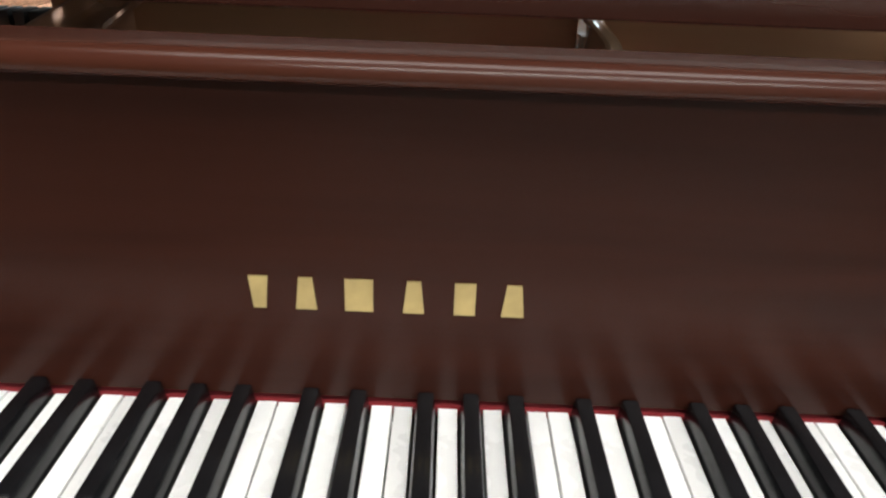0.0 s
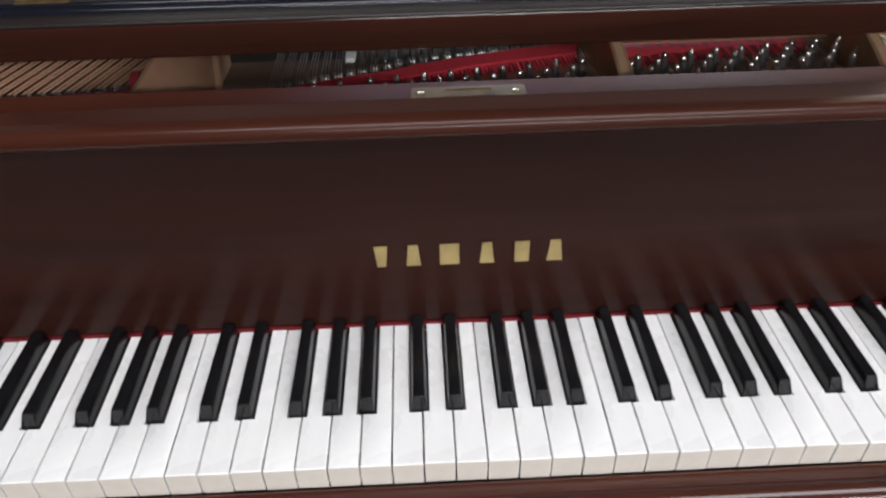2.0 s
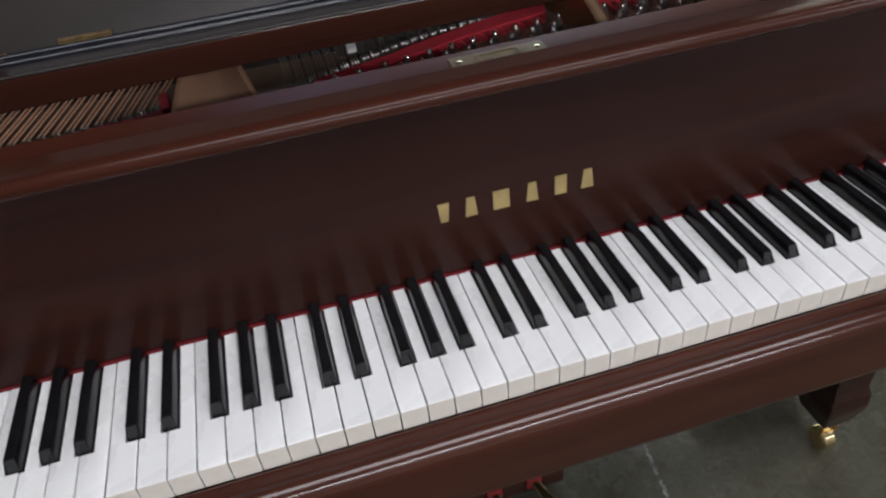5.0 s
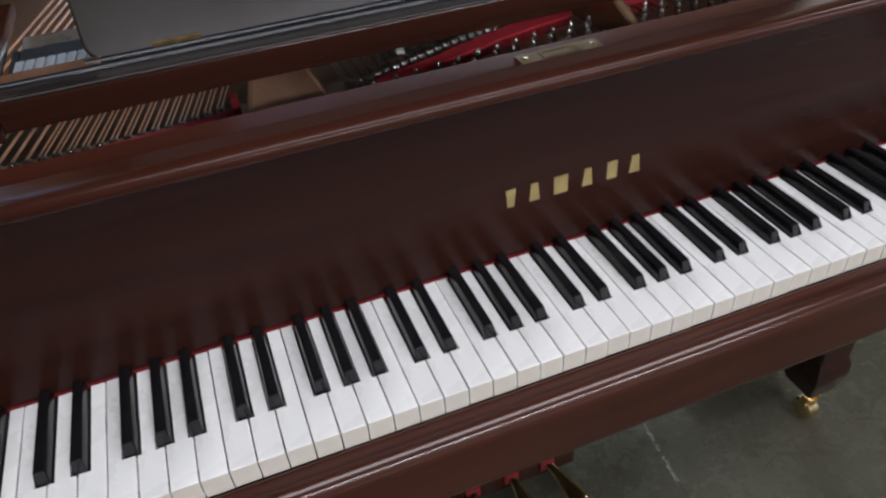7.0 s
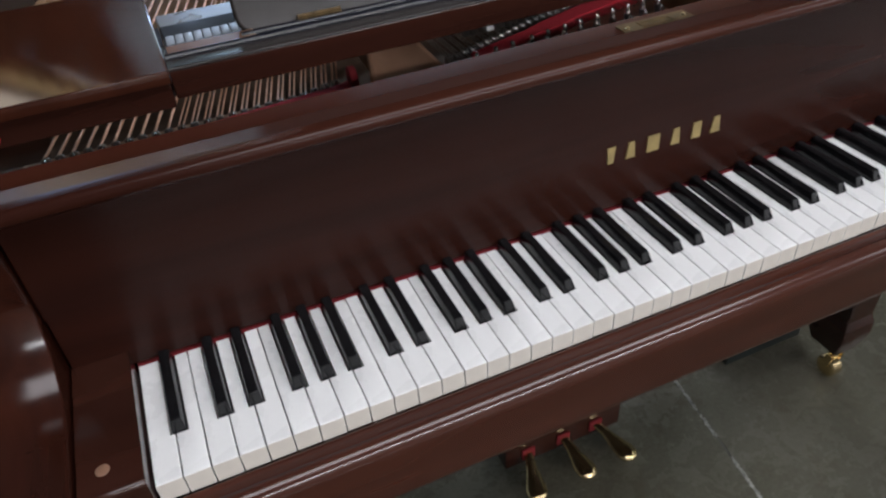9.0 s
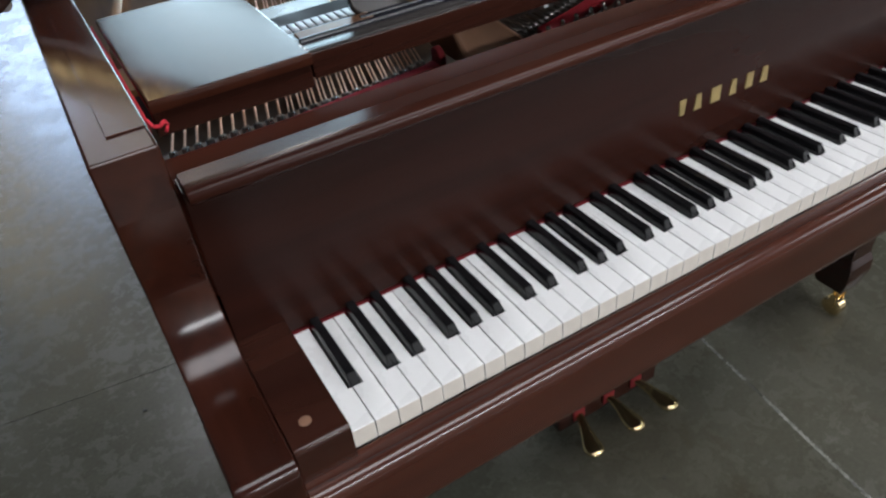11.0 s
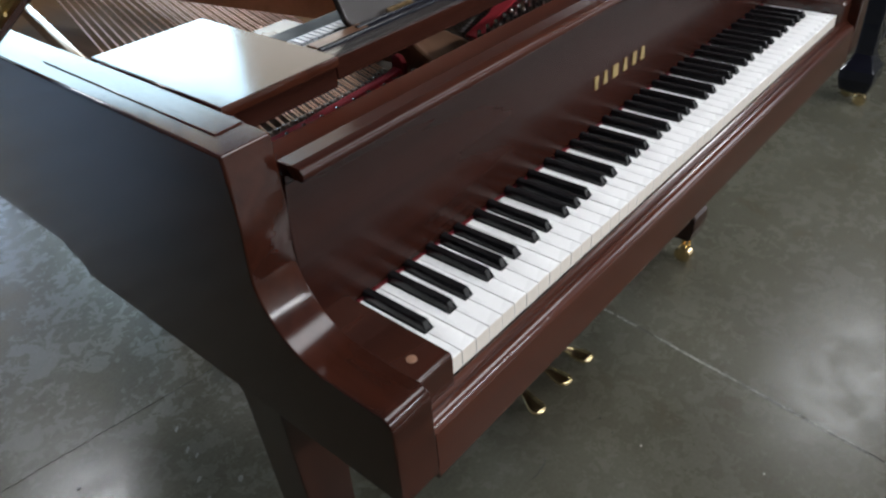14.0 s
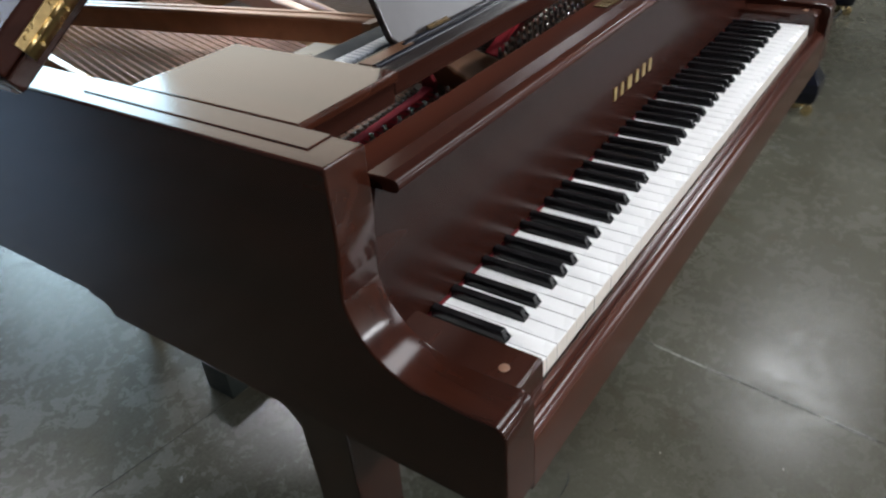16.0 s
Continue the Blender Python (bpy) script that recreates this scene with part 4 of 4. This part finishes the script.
def white_key_mesh(left_cut, right_cut):
    g = 0.0006
    y0, yc, y1 = 0.0, 0.0485, 0.1470
    xl, xr = g, PITCH - g
    pts = [(xl, y0), (xr, y0)]
    pts += [(xr, yc), (xr - right_cut, yc), (xr - right_cut, y1)] if right_cut else [(xr, y1)]
    pts += [(xl + left_cut, y1), (xl + left_cut, yc), (xl, yc)] if left_cut else [(xl, y1)]
    bm = bmesh.new()
    prism(bm, pts, ZK - 0.0225, ZK, "z")
    top = [e for e in bm.edges if all(v.co.z > ZK - 0.001 for v in e.verts)]
    bmesh.ops.bevel(bm, geom=top, offset=0.0007, segments=2, profile=0.5, affect="EDGES")
    me = mesh_from("white_key", bm, KEY_WHITE)
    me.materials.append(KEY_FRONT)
    # front faces get a darker cream than the tops
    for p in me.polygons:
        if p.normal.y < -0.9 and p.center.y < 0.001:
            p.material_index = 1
    return me


bm = bmesh.new()
kb, kt, kh = HALF - 0.0004, 0.0047, 0.0118
prism(bm, ((-kb, -0.02), (kb, -0.02), (kb, 0), (kb - 0.0002, 0.001), (kt, kh), (-kt, kh), (-kb + 0.0002, 0.001), (-kb, 0)), 0.0492, 0.1475, "y")
for v in bm.verts:
    if v.co.y < 0.06 and v.co.z > 0.006:
        v.co.y += 0.0052
    if v.co.y > 0.1 and v.co.z > 0.006:
        v.co.z -= 0.0004
soften(bm, 0.0010, 2, 25)
BLACK_KEY = mesh_from("black_key", bm, KEY_BLACK, 30)
white_meshes = {}
for w in range(52):
    note = WHITE_NOTES[w % 7]
    before = WHITE_NOTES[(w - 1) % 7]
    lc = HALF + 0.0004 + SHIFT[before] if w > 0 and before in SHIFT else 0.0
    rc = HALF + 0.0004 - SHIFT[note] if w < 51 and note in SHIFT else 0.0
    sig = (round(lc, 5), round(rc, 5))
    if sig not in white_meshes:
        white_meshes[sig] = white_key_mesh(*sig)
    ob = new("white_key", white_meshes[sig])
    ob.parent, ob.matrix_parent_inverse = piano, fixed
    ob.location = (w * PITCH, random.uniform(-0.0003, 0.0003), random.uniform(-0.00025, 0.00025))
    if w < 51 and note in SHIFT:
        ob = new("black_key", BLACK_KEY)
        ob.parent, ob.matrix_parent_inverse = piano, fixed
        ob.location = ((w + 1) * PITCH + SHIFT[note], random.uniform(-0.0003, 0.0003), ZK + random.uniform(-0.0002, 0.0002))

# ---- concrete slabs of the floor ----
TH = radians(-7.0)
UX, UY, SLAB = 0.867, 0.978, 4.0
cu, su = math.cos(TH), math.sin(TH)


def slab(u0, u1, v0, v1):
    bm = bmesh.new()
    gap, pts = 0.0017, []
    corners = ((u0 + gap, v0 + gap), (u1 - gap, v0 + gap), (u1 - gap, v1 - gap), (u0 + gap, v1 - gap))
    for (a, b), (c, d) in zip(corners, corners[1:] + corners[:1]):
        for k in range(240):
            f = k / 240
            rough = noise.noise((a * 3 + f * 40, b * 5, 9.0))
            chip = 0.0020 + 0.0120 * max(0.0, rough - 0.12)
            jit = Vector((noise.noise((a * 3 + f * 170, b * 7, 1.0)), noise.noise((a * 3, b * 7 + f * 170, 5.0)))) * chip
            pts.append((a + (c - a) * f + jit.x, b + (d - b) * f + jit.y))
    xy = [(u * cu - v * su, u * su + v * cu) for u, v in pts]
    prism(bm, xy, -0.0008, 0.0, "z")
    return bm


for i in range(-3, 4):
    for j in range(-4, 3):
        u0, v0 = UX + i * SLAB, UY + j * SLAB
        mx, my = (u0 + 2) * cu - (v0 + 2) * su, (u0 + 2) * su + (v0 + 2) * cu
        if X0 - 2.4 < mx < X1 + 2.4 and Y0 - 2.4 < my < Y1 + 0.0:
            part("slab", slab(u0, u0 + SLAB, v0, v0 + SLAB), CONCRETE, floor, "", 0)

# pale dust packed unevenly into the joint that runs past the pedals
grit_co, grit_faces = [], []
for k in range(1490):
    v = UY - 3.2 + k * 0.0021
    full = noise.noise((v * 9.0, 2.0, 0.0)) + 0.5 * noise.noise((v * 41.0, 7.0, 0.0))
    if full < -0.28 or v > UY - 0.004:
        continue
    for side in range(3):
        u = UX + random.uniform(-0.0036, 0.0036)
        r = random.uniform(0.0007, 0.0016) * (1.0 + 0.6 * max(0.0, full))
        top, n = random.uniform(0.0003, 0.0010), len(grit_co)
        for z in (-0.0009, top):
            for a in (0.3, 1.6, 2.9, 4.2, 5.4):
                p, q = u + r * random.uniform(0.7, 1.3) * math.cos(a), v + r * random.uniform(0.9, 1.7) * math.sin(a)
                grit_co.append((p * cu - q * su, p * su + q * cu, z))
        grit_faces += [tuple(range(n + 4, n - 1, -1)), tuple(range(n + 5, n + 10))]
        grit_faces += [(n + j, n + (j + 1) % 5, n + 5 + (j + 1) % 5, n + 5 + j) for j in range(5)]
grit = bpy.data.meshes.new("joint_dust")
grit.from_pydata(grit_co, [], grit_faces)
grit.materials.append(JOINT_DUST)
dust = part("joint_dust", grit, JOINT_DUST, floor, "pale grit packed in the floor joint")
dust["kind"] = "stuff"

# dried pale spots on the concrete beside the bass leg
for x, y, w, h, turn in ((-0.011, 0.870, 0.011, 0.0045, 0.9), (-0.029, 0.797, 0.012, 0.004, 0.8), (-0.025, 0.767, 0.008, 0.004, 0.6), (-0.058, 0.709, 0.009, 0.005, 0.5),
                         (-0.001, 0.639, 0.011, 0.006, 0.9), (-0.071, 0.653, 0.005, 0.004, 0.2)):
    bm = bmesh.new()
    ct, st = math.cos(turn), math.sin(turn)
    pts = []
    for k in range(11):
        r = random.uniform(0.55, 1.1)
        a, b = w * r * math.cos(k * math.tau / 11), h * r * math.sin(k * math.tau / 11)
        pts.append((x + a * ct - b * st, y + a * st + b * ct))
    prism(bm, pts, 0.0, 0.0005, "z")
    part("dried_spot", bm, SPOT, floor, "", 0)
